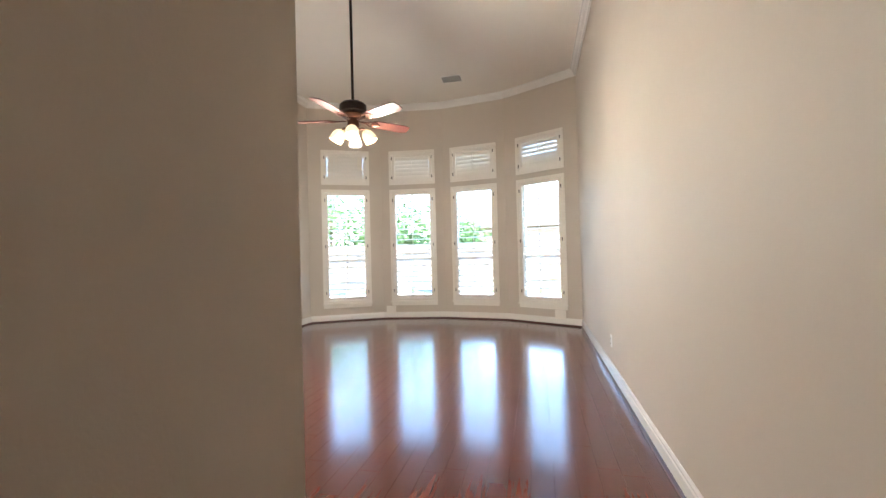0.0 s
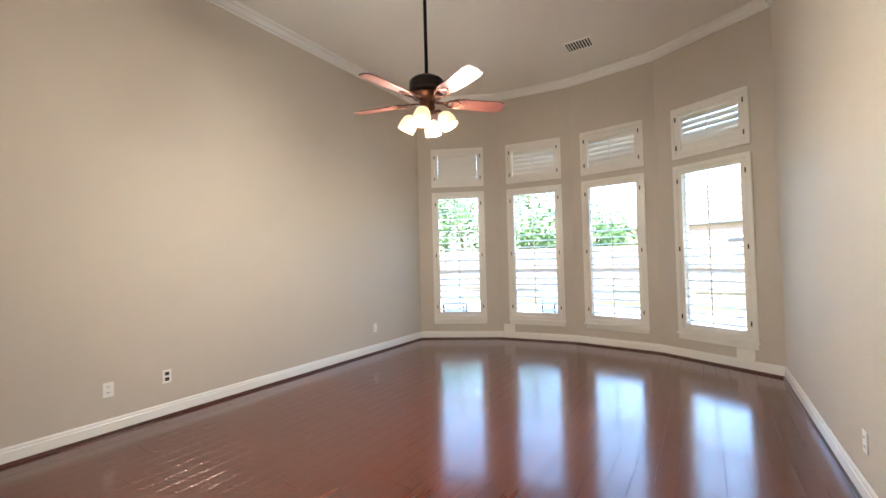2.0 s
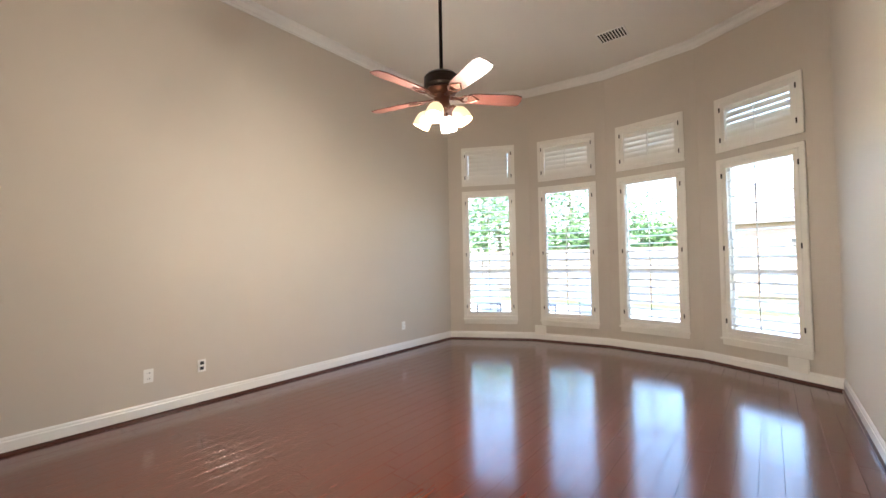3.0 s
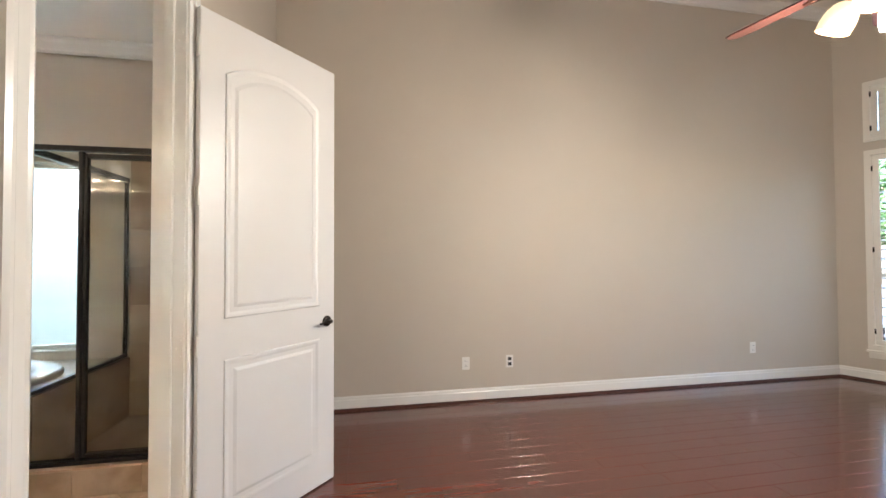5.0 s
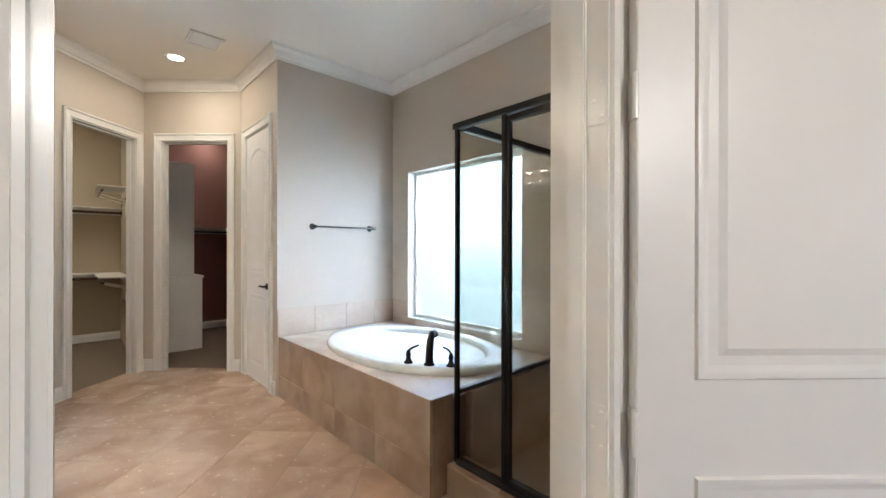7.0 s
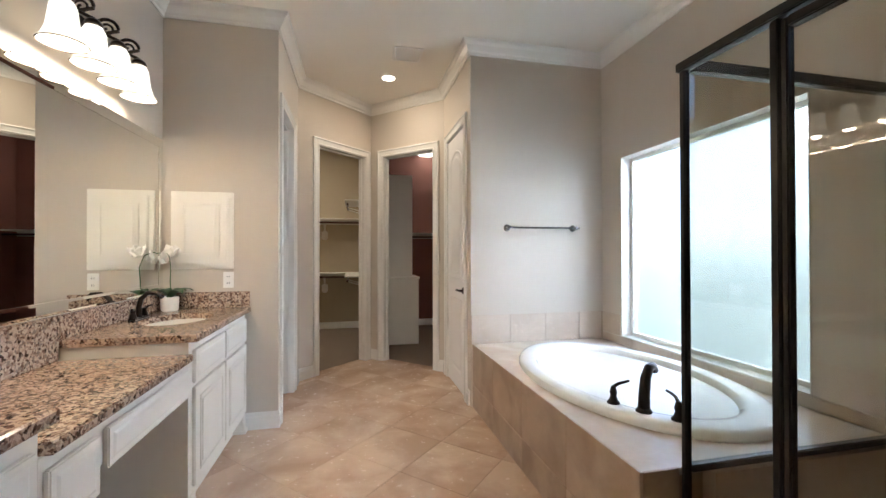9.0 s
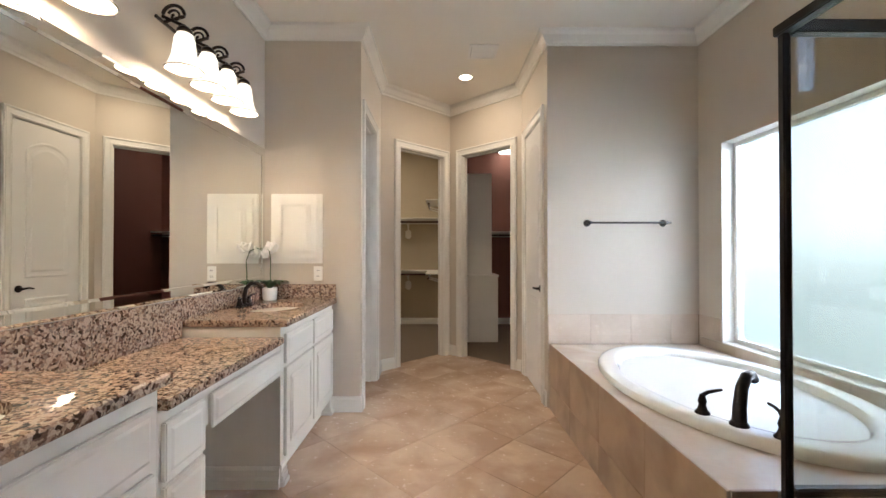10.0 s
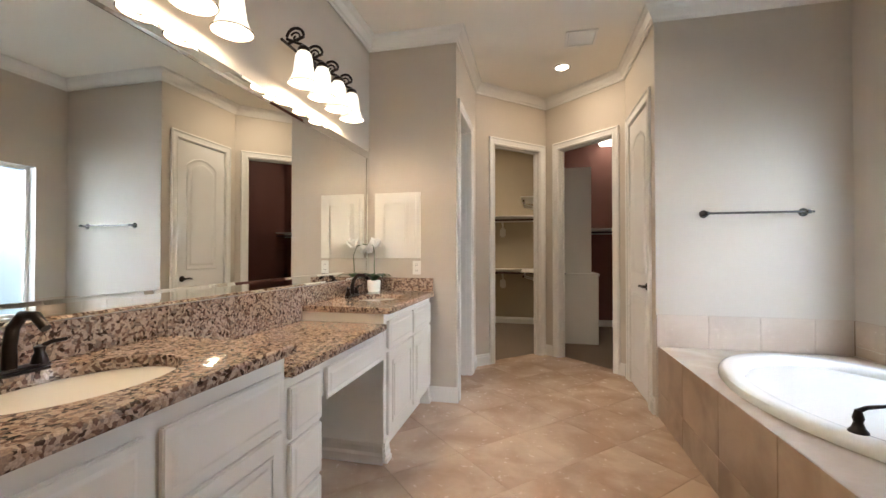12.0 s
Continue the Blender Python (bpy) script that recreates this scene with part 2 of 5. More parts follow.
M_CARPET = mat("tan_carpet", (0.22, 0.165, 0.12), 0.95, vary=0.12, scale=40, bump=0.8, bump_scale=300)
M_CLOSET = mat("tan_closet_paint", (0.44, 0.36, 0.25), 0.7, vary=0.03, scale=1.4)
M_MAROON = mat("maroon_closet_paint", (0.24, 0.10, 0.075), 0.7, vary=0.04, scale=1.4)
M_POT = mat("white_ceramic", (0.84, 0.83, 0.80), 0.25, vary=0.01)
M_LEAF = mat("orchid_leaf", (0.05, 0.11, 0.035), 0.4, vary=0.2, scale=20)
M_PETAL = mat("orchid_petal", (0.85, 0.83, 0.80), 0.6, vary=0.03, scale=30)
M_SOIL = mat("potting_bark", (0.07, 0.04, 0.025), 0.9, vary=0.3, scale=60)
M_FENCE = mat("weathered_fence", (0.19, 0.155, 0.125), 0.85, vary=0.15, scale=3, per_object=0.15)
M_PATIO = mat("concrete_patio", (0.40, 0.38, 0.355), 0.85, vary=0.1, scale=1.2)
M_GRASS = mat("lawn", (0.09, 0.13, 0.04), 0.9, vary=0.25, scale=3)
M_LEAVES = mat("foliage", (0.07, 0.14, 0.035), 0.6, vary=0.35, scale=1.5)
M_BARK = mat("bark", (0.16, 0.11, 0.08), 0.9, vary=0.2, scale=8)
M_WATER = mat("pool_water", (0.16, 0.50, 0.55), 0.05, vary=0.05)
M_BRICK = mat("neighbour_brick", (0.38, 0.25, 0.20), 0.85, vary=0.12, scale=6)
M_ROOF = mat("roof_shingle", (0.14, 0.12, 0.11), 0.9, vary=0.15, scale=10)
M_MESHSEAT = mat("lounger_fabric", (0.12, 0.15, 0.20), 0.8, vary=0.1, scale=10)
M_EXT = mat("exterior_stucco", (0.5, 0.42, 0.34), 0.85, vary=0.06, scale=3)


# ---- mesh helpers ----
def mesh_of(name, bm, material):
    bmesh.ops.recalc_face_normals(bm, faces=bm.faces)
    me = bpy.data.meshes.new(name)
    bm.to_mesh(me)
    bm.free()
    me.materials.append(material)
    return me


def smooth(me, limit=40):
    for p in me.polygons:
        p.use_smooth = True
    me.set_sharp_from_angle(angle=radians(limit))
    return me


def part(name, bm, material, parent=None, label="", soft=False):
    me = mesh_of(name, bm, material)
    if soft:
        smooth(me)
    ob = new(name, me)
    if parent is not None:
        ob.parent = parent
    return tagged(ob, label)


def thing(name, label, category, at=None, group="", kind=""):
    ob = new(name)
    ob.empty_display_size = 0.1
    if at is not None:
        ob.matrix_world = at
    return tagged(ob, label, category, group, kind)


def struct(name, bm, material, label="", category=""):
    return tagged(part(name, bm, material), label, category, kind="structure")


def box(x0, y0, z0, x1, y1, z1, bevel=0.0, bm=None):
    own = bmesh.new()
    bmesh.ops.create_cube(own, size=1)
    for v in own.verts:
        v.co = Vector((x0 + (v.co.x + 0.5) * (x1 - x0), y0 + (v.co.y + 0.5) * (y1 - y0), z0 + (v.co.z + 0.5) * (z1 - z0)))
    if bevel:
        bmesh.ops.bevel(own, geom=own.edges[:], offset=bevel, segments=2, affect="EDGES")
    return join(bm, own)


def join(bm, own):
    if bm is None:
        return own
    me = bpy.data.meshes.new("tmp")
    own.to_mesh(me)
    own.free()
    bm.from_mesh(me)
    bpy.data.meshes.remove(me)
    return bm


def turned(bm, m):
    bmesh.ops.transform(bm, matrix=m, verts=bm.verts)
    return bm


def lathe(profile, n=24, sx=1.0, sy=1.0, bm=None, ring=False):
    """Revolves (r, z) pairs about z."""
    own = bmesh.new()
    rings = [[own.verts.new((r * sx * math.cos(2 * math.pi * i / n), r * sy * math.sin(2 * math.pi * i / n), z)) for i in range(n)] for r, z in profile]
    for a, b in zip(rings, rings[1:] + (rings[:1] if ring else [])):
        for i in range(n):
            own.faces.new((a[i], a[(i + 1) % n], b[(i + 1) % n], b[i]))
    for end, r in ((rings[0], profile[0][0]), (rings[-1], profile[-1][0])):
        if r > 1e-4 and not ring:
            own.faces.new(end)
    bmesh.ops.remove_doubles(own, verts=own.verts, dist=1e-6)
    return join(bm, own)


def tube(points, r, n=10, bm=None, r_end=None):
    """A round bar along points."""
    own = bmesh.new()
    pts = [Vector(p) for p in points]
    rings = []
    up = Vector((0.13, 0.21, 0.97))
    for i, p in enumerate(pts):
        d = (pts[min(i + 1, len(pts) - 1)] - pts[max(i - 1, 0)]).normalized()
        a = d.cross(up)
        if a.length < 1e-3:
            a = d.cross(Vector((1, 0, 0)))
        a.normalize()
        b = d.cross(a).normalized()
        rad = r if r_end is None else r + (r_end - r) * i / (len(pts) - 1)
        rings.append([own.verts.new(p + rad * (math.cos(2 * math.pi * k / n) * a + math.sin(2 * math.pi * k / n) * b)) for k in range(n)])
    for a, b in zip(rings, rings[1:]):
        for k in range(n):
            own.faces.new((a[k], a[(k + 1) % n], b[(k + 1) % n], b[k]))
    own.faces.new(rings[0])
    own.faces.new(rings[-1])
    return join(bm, own)


def prism(poly, z0, z1, bm=None):
    own = bmesh.new()
    lo = [own.verts.new((x, y, z0)) for x, y in poly]
    hi = [own.verts.new((x, y, z1)) for x, y in poly]
    n = len(poly)
    own.faces.new(lo[::-1])
    own.faces.new(hi)
    for i in range(n):
        own.faces.new((lo[i], lo[(i + 1) % n], hi[(i + 1) % n], hi[i]))
    return join(bm, own)


def sweep(profile, path, closed=False, bm=None, lift=None):
    """Runs a profile of (side, height) along a level path; side goes to the path's left. Corners are mitred."""
    own = bmesh.new()
    pts = [Vector(p) for p in path]
    n = len(pts)
    rings = []
    for i, p in enumerate(pts):
        d0 = (p - pts[i - 1]).normalized() if (i or closed) else (pts[1] - p).normalized()
        d1 = (pts[(i + 1) % n] - p).normalized() if (i < n - 1 or closed) else d0
        n0, n1 = Vector((-d0.y, d0.x)), Vector((-d1.y, d1.x))
        k = (n0 + n1) / max(0.2, 1 + n0.dot(n1))
        rings.append([own.verts.new((p.x + k.x * s, p.y + k.y * s, h)) for s, h in profile])
    for i in range(n if closed else n - 1):
        a, b = rings[i], rings[(i + 1) % n]
        for j in range(len(profile)):
            jj = (j + 1) % len(profile)
            own.faces.new((a[j], a[jj], b[jj], b[j]))
    if not closed:
        own.faces.new(rings[0])
        own.faces.new(rings[-1][::-1])
    return join(bm, own)


def wall(name, p0, p1, z0, z1, thick, holes=(), material=None, label="beige painted wall"):
    """A wall whose room face runs from p0 to p1 with the room on its left; holes are (from, to, low, high)."""
    p0, p1 = Vector(p0), Vector(p1)
    d = (p1 - p0).normalized()
    out = Vector((d.y, -d.x)) * thick
    ss = sorted({0.0, (p1 - p0).length, *(h[0] for h in holes), *(h[1] for h in holes)})
    zs = sorted({z0, z1, *(h[2] for h in holes), *(h[3] for h in holes)})
    solid = {(i, k): not any(h[0] - 1e-6 <= ss[i] and ss[i + 1] <= h[1] + 1e-6 and h[2] - 1e-6 <= zs[k] and zs[k + 1] <= h[3] + 1e-6 for h in holes)
             for i in range(len(ss) - 1) for k in range(len(zs) - 1)}
    bm = bmesh.new()

    def quad(*c):
        bm.faces.new([bm.verts.new((*(p0 + d * s + out * o), z)) for s, z, o in c])

    for (i, k), full in solid.items():
        if not full:
            continue
        a, b, lo, hi = ss[i], ss[i + 1], zs[k], zs[k + 1]
        quad((a, lo, 0), (b, lo, 0), (b, hi, 0), (a, hi, 0))
        quad((a, lo, 1), (a, hi, 1), (b, hi, 1), (b, lo, 1))
        for (ni, nk), e in (((i - 1, k), ((a, lo), (a, hi))), ((i + 1, k), ((b, lo), (b, hi))), ((i, k - 1), ((a, lo), (b, lo))), ((i, k + 1), ((a, hi), (b, hi)))):
            if not solid.get((ni, nk), False):
                quad((*e[0], 0), (*e[1], 0), (*e[1], 1), (*e[0], 1))
    bmesh.ops.remove_doubles(bm, verts=bm.verts, dist=1e-5)
    return struct(name, bm, material or M_WALL, label, "wall")


def frame_ring(w, h, width, depth, bm=None, bevel=0.004, x0=0.0, z0=0.0, y0=0.0):
    """A rectangular frame in the xz plane, outer size w by h, proud towards -y."""
    for b in ((x0, z0, x0 + w, z0 + width), (x0, z0 + h - width, x0 + w, z0 + h), (x0, z0 + width, x0 + width, z0 + h - width), (x0 + w - width, z0 + width, x0 + w, z0 + h - width)):
        bm = box(b[0], y0 - depth, b[1], b[2], y0, b[3], bevel, bm)
    return bm


# ---- structure: bedroom ----
XL, XR, YS, YC = -4.025, 0.697, 0.80, 6.71       # bedroom faces and the bay's corners
HX = -0.425                                        # entry passage, its west face
BAY = [(XR, YC), (-0.49, 7.33), (-1.664, 7.49), (-2.84, 7.33), (XL, YC)]
CB, CT = 3.95, 4.06                                # crown and ceiling
DX0, DX1, DH = -2.32, -1.512, 2.47                # bathroom doorway
YN = 0.675                                         # bathroom north face
WW, W0, W1, U0, U1 = 0.88, 0.335, 2.455, 2.545, 3.19   # bay windows: outer width and heights

wall("wall_east", (XR, -2.2), (XR, YC), 0, CT, 0.12)
for k, (a, b) in enumerate(zip(BAY, BAY[1:])):
    ln = (Vector(b) - Vector(a)).length
    s0, s1 = ln / 2 - WW / 2 + 0.05, ln / 2 + WW / 2 - 0.05
    wall("wall_bay_%d" % (k + 1), a, b, 0, CT, 0.16, [(s0, s1, W0 + 0.05, W1 - 0.05), (s0, s1, U0 + 0.05, U1 - 0.05)])
wall("wall_west", (XL, YC), (XL, YS), 0, CT, 0.12)
wall("wall_south", (XL, YS), (HX, YS), 0, CT, YS - YN, [(DX0 - XL - 0.02, DX1 - XL + 0.02, 0, DH + 0.02)])
wall("wall_passage", (HX, YN), (HX, -2.2), 0, CT, 0.07)
wall("wall_passage_end", (HX - 0.07, -2.2), (XR + 0.12, -2.2), 0, CT, 0.1)
bm = prism([(XL - 0.2, YN + 0.001), (HX - 0.07, YN + 0.001), (HX - 0.07, -2.3), (XR + 0.12, -2.3), (XR + 0.12, YC), (-0.45, 7.49), (-1.664, 7.66), (-2.9, 7.49), (XL - 0.2, YC)], CT, CT + 0.12)
struct("ceiling_bedroom", bm, M_CEIL, "off-white painted bedroom ceiling", "ceiling")

CROWN = [(0, 0), (0.012, 0), (0.016, 0.018), (0.03, 0.03), (0.05, 0.07), (0.072, 0.088), (0.08, 0.11), (0, 0.11)]
BASE = [(0, 0.014), (0.016, 0.014), (0.016, 0.092), (0.011, 0.1), (0.011, 0.111), (0.005, 0.125), (0, 0.125)]
SHOE = [(0.0, 0), (0.03, 0), (0.028, 0.012), (0.016, 0.024), (0, 0.024)]


def at_z(profile, z):
    return [(s, h + z) for s, h in profile]


bed_loop = [(HX, -2.2), (XR, -2.2), (XR, YC)] + BAY[1:-1] + [(XL, YC), (XL, YS), (HX, YS)]
struct("crown_molding", sweep(at_z(CROWN, CB), bed_loop, True), M_WHITE, "white crown molding round the bedroom", "molding")
runs = [[(DX1 + 0.09, YS), (HX, YS), (HX, -2.2), (XR, -2.2), (XR, YC)] + BAY[1:-1] + [(XL, YC), (XL, YS), (DX0 - 0.09, YS)]]
struct("baseboard", sweep(at_z(BASE, 0.0), runs[0]), M_WHITE, "tall white baseboard round the bedroom", "baseboard")
struct("shoe_molding", sweep(SHOE, [(x, y) for x, y in runs[0]]), M_SHOE, "dark wood strip along the bedroom floor", "molding")


def window(name, at, label, low):
    """A bay window with a plantation shutter; local x along the wall, -y into the room, z up, origin at its lower middle."""
    h = W1 - W0 if low else U1 - U0
    w = thing(name, label, "window", at, kind="structure")
    part("casing", frame_ring(WW, h, 0.055, 0.022, x0=-WW / 2), M_SHUT, w)
    if low:
        bm = box(-WW / 2 - 0.012, -0.045, -0.022, WW / 2 + 0.012, 0, 0, 0.005)
        box(-WW / 2 + 0.005, -0.02, -0.085, WW / 2 - 0.005, 0, -0.022, 0.006, bm)
        part("window_sill", bm, M_SHUT, w)
    pw, p0, p1 = WW / 2 - 0.058, 0.058, h - 0.058
    st = 0.052
    part("shutter_frame", frame_ring(pw * 2, p1 - p0, st, 0.028, x0=-pw, z0=p0, y0=0.012, bevel=0.004), M_SHUT, w)
    n = round((p1 - p0 - 2 * st) / (0.098 if low else 0.076))
    step = (p1 - p0 - 2 * st) / n
    slat = bmesh.new()
    prof = [(-0.044, 0), (-0.03, 0.0045), (0, 0.006), (0.03, 0.0045), (0.044, 0), (0.03, -0.0045), (0, -0.006), (-0.03, -0.0045)]
    e = pw - st - 0.004
    a = [slat.verts.new((-e, y, z)) for y, z in prof]
    b = [slat.verts.new((e, y, z)) for y, z in prof]
    for i in range(8):
        slat.faces.new((a[i], a[(i + 1) % 8], b[(i + 1) % 8], b[i]))
    slat.faces.new(a)
    slat.faces.new(b)
    me = smooth(mesh_of("slat", slat, M_SHUT))
    for i in range(n):
        o = new("slat", me)
        tilt = (11 + 2 * math.sin(i * 1.7)) if low else 78
        if not low and i >= n - 4:
            tilt = {"window_5": 63, "window_6": 69, "window_7": 71}.get(name, 78)
        o.parent = w
        o.matrix_basis = pose(0, 0.0 if low else 0.012, p0 + st + (i + 0.5) * step, tilt)
    part("tilt_rod", box(-0.006, -0.062 if low else -0.04, p0 + st + 0.03, 0.006, -0.05 if low else -0.028, p1 - st - 0.02, 0.003), M_SHUT, w)
    for side in (-1, 1):
        for z in ((0.2, h / 2, h - 0.2) if low else (0.14, h - 0.14)):
            part("hinge", box(side * pw - 0.007, -0.026, z - 0.028, side * pw + 0.007, -0.014, z + 0.028, 0.002), M_BRONZE, w, "dark bronze hinge")
    sash = frame_ring(WW - 0.1, h - 0.1, 0.045, 0.05, x0=-WW / 2 + 0.05, z0=0.05, y0=0.14)
    if low:
        box(-WW / 2 + 0.095, 0.092, h * 0.36, WW / 2 - 0.095, 0.138, h * 0.36 + 0.045, 0.004, sash)
    part("window_frame", sash, M_SHUT, w)
    pane = part("pane", box(-WW / 2 + 0.09, 0.113, 0.09, WW / 2 - 0.09, 0.117, h - 0.09), M_GLASS, w)
    pane.visible_shadow = False
    return w


for k, (a, b) in enumerate(zip(BAY, BAY[1:])):
    va, vb = Vector(a), Vector(b)
    mid, d = (va + vb) / 2, (vb - va).normalized()
    turn = math.degrees(math.atan2(-d.y, -d.x))
    window("window_%d" % (k + 1), pose(mid.x, mid.y, W0, 0, 0, turn), "tall bay window behind an open white plantation shutter", True)
    window("window_%d" % (k + 5), pose(mid.x, mid.y, U0, 0, 0, turn), "transom window behind a closed white plantation shutter", False)


def jamb_and_casing(name, p0, p1, height, thick, label, sides=(True, True), wide=0.09):
    """Jamb, stop and casing of a doorway whose room face runs from p0 to p1 with the room on its left."""
    p0, p1 = Vector(p0), Vector(p1)
    d = p1 - p0
    w = d.length
    # local x along the opening, local -y out of the wall's back
    root = thing(name, label, "door frame", pose(p0.x, p0.y, 0, 0, 0, math.degrees(math.atan2(d.y, d.x))), kind="structure")
    jt = 0.02
    for x in (-jt, w):
        part("jamb", box(x, -thick, 0, x + jt, 0, height + jt), M_WHITE, root)
    part("head_jamb", box(0, -thick, height, w, 0, height + jt), M_WHITE, root)
    for x in (0.0, w - 0.012):
        part("door_stop", box(x, -0.085, 0, x + 0.012, -0.045, height, 0.003), M_WHITE, root)
    part("door_stop", box(0.012, -0.085, height - 0.012, w - 0.012, -0.045, height, 0.003), M_WHITE, root)
    prof = [(0.0, 0.0), (0.0, 0.01), (0.012, 0.016), (0.02, 0.012), (0.055, 0.015), (0.065, 0.022), (wide - 0.012, 0.024), (wide, 0.018), (wide, 0.0)]
    for front in (True, False):
        if not sides[0 if front else 1]:
            continue
        bm = bmesh.new()
        rev = 0.006
        corner = [(-rev, 0, -1, 0), (-rev, height + rev, -1, 1), (w + rev, height + rev, 1, 1), (w + rev, 0, 1, 0)]
        rings = []
        for x, z, sx, sz in corner:
            rings.append([bm.verts.new((x + sx * s, (t if front else -thick - t), z + sz * s)) for s, t in prof])
        for a, b in zip(rings, rings[1:]):
            for j in range(len(prof) - 1):
                bm.faces.new((a[j], a[j + 1], b[j + 1], b[j]))
            bm.faces.new((a[-1], a[0], b[0], b[-1]))
        bm.faces.new(rings[0])
        bm.faces.new(rings[-1])
        part("casing", bm, M_WHITE, root)
    return root


def lever(parent, x, z, y_face, out, toward, material=M_BRONZE):
    """A lever handle on a door face; out is the face's direction along local y."""
    rose = turned(lathe([(0.0, 0), (0.032, 0), (0.032, 0.006), (0.024, 0.012), (0.012, 0.014), (0.012, 0.04), (0.0, 0.04)], 20), pose(x, y_face, z, -90 * out))
    h = part("handle", rose, material, parent, "dark bronze lever handle", True)
    pts = [(x, y_face + out * 0.036, z), (x + toward * 0.02, y_face + out * 0.046, z + 0.002), (x + toward * 0.05, y_face + out * 0.05, z + 0.006), (x + toward * 0.078, y_face + out * 0.048, z - 0.003), (x + toward * 0.09, y_face + out * 0.047, z - 0.002)]
    part("lever", tube(pts, 0.0105, 10, r_end=0.0065), material, h, "", True)


def panel_outline(x0, x1, z0, z1, arch):
    pts = [(x0, z0), (x1, z0), (x1, z1)]
    if arch:
        for i in range(1, 12):
            u = i / 12
            pts.append((x1 + (x0 - x1) * u, z1 + arch * math.sin(math.pi * u) ** 0.8))
    return pts + [(x0, z1)]


def door_leaf(w, h, label, at, name="door", lever_x=None, toward=-1, panels=((0.16, 0.86, 0.0), (1.05, 2.2, 0.095))):
    """A moulded two-panel door; local x from the hinge, thickness from y=0 to 0.035."""
    d = thing(name, label, "door", at)
    T = 0.035
    part("slab", box(0, 0, 0.008, w, T, h, 0.002), M_DOOR, d)
    m = 0.115
    for out, y in ((-1, 0.0), (1, T)):
        for z0, z1, arch in panels:
            bm = bmesh.new()
            ol = panel_outline(m, w - m, z0, z1, arch)
            prof = [(0, 0.0), (0.004, 0.006), (0.012, 0.007), (0.02, 0.002), (0.028, 0.0005)]
            sweep([(s, t) for s, t in prof] + [(0.03, -0.001), (0, -0.001)], ol, True, bm)
            # sweep lies in xy with height z; stand it up on the face
            turned(bm, Matrix(((1, 0, 0, 0), (0, 0, out, y), (0, 1, 0, 0), (0, 0, 0, 1))))
            part("panel_molding", bm, M_DOOR, d, "", True)
            inner = bmesh.new()
            c = Vector(((m + w - m) / 2, (z0 + z1) / 2))
            hw, hh = w / 2 - m, (z1 - z0) / 2

            def inset(t):
                return [(c.x + (x - c.x) * (1 - t / hw), c.y + (z - c.y) * (1 - t / hh)) for x, z in ol]

            ia, ib = inset(0.045), inset(0.063)
            ra = [inner.verts.new((x, y - out * 0.001, z)) for x, z in ia]
            rb = [inner.verts.new((x, y + out * 0.005, z)) for x, z in ib]
            for i in range(len(ra)):
                inner.faces.new((ra[i], ra[(i + 1) % len(ra)], rb[(i + 1) % len(ra)], rb[i]))
            inner.faces.new(rb)
            part("panel", inner, M_DOOR, d)
    if lever_x:
        lever(d, lever_x, 0.955, 0.0, -1, toward)
        lever(d, lever_x, 0.955, T, 1, toward)
    return d


jamb_and_casing("door_frame_1", (DX0, YS), (DX1, YS), DH, YS - YN, "white door casing between bedroom and bathroom")
HINGE = (-2.352, 0.822)
DANG = math.degrees(math.atan2(0.503, -0.568))
bd = door_leaf(0.80, DH - 0.005, "white two-panel door with arched top panel, standing open", pose(HINGE[0] + 0.002, HINGE[1] + 0.022, 0, 0, 0, DANG), "bathroom_door", 0.74, -1)
for z in (0.275, 0.945, 1.61, 2.28):
    bm = lathe([(0, -0.045), (0.0065, -0.045), (0.0065, 0.045), (0, 0.045)], 10)
    turned(bm, pose(-0.004, 0.0, z))
    box(-0.003, 0.002, z - 0.044, -0.0005, 0.033, z + 0.044, 0, bm)
    part("hinge", bm, M_WHITE, bd, "white painted butt hinge")
    leaf = part("hinge_leaf", box(0.0005, -0.044, z - 0.05, 0.003, -0.003, z + 0.05, 0.001), M_WHITE, bpy.data.objects["door_frame_1"], "white painted hinge leaf")
    for y, dz in ((-0.012, 0.034), (-0.03, 0.0), (-0.012, -0.034)):
        part("screw", turned(lathe([(0, 0), (0.0042, 0), (0.003, 0.0012), (0, 0.0014)], 10), pose(0.003, y, z + dz, 0, 90, 0)), M_PLATE, leaf)


# ---- structure: bathroom ----
VX, WX = -0.587, -4.128            # vanity wall and window wall faces
TY, PX, PY = -2.433, -2.88, -2.376  # tub's south wall, its corner, vanity's south wall
HX2 = -1.36                       # wall with the small doorway
AP = (-2.123, -4.185)                # apex between the closets
BCB, BCT = 2.98, 3.09
LY, RY = -3.467, -3.456
wall("wall_vanity", (VX, PY), (VX, YN), 0, BCT, 0.0028 - VX + HX - 0.07 - 0.003 + 0.03, label="beige painted wall behind the vanity")
WIN = (-2.16, -0.715, 0.594, 2.105)
wall("wall_window", (WX, YN), (WX, TY), 0, BCT, 0.16, [(YN - WIN[1], YN - WIN[0], WIN[2], WIN[3])])
wall("wall_tub", (WX - 0.16, TY), (PX, TY), 0, BCT, 0.10)
RD0, RD1, RDH = -2.623, -3.285, 2.45
wall("wall_closet_door", (PX, TY - 0.10), (PX, RY), 0, BCT, 0.10, [(TY - 0.10 - RD0 - 0.02, TY - 0.10 - RD1 + 0.02, 0, RDH + 0.02)])


def along(p, q, s):
    v = (Vector(q) - Vector(p)).normalized()
    return Vector(p) + v * s


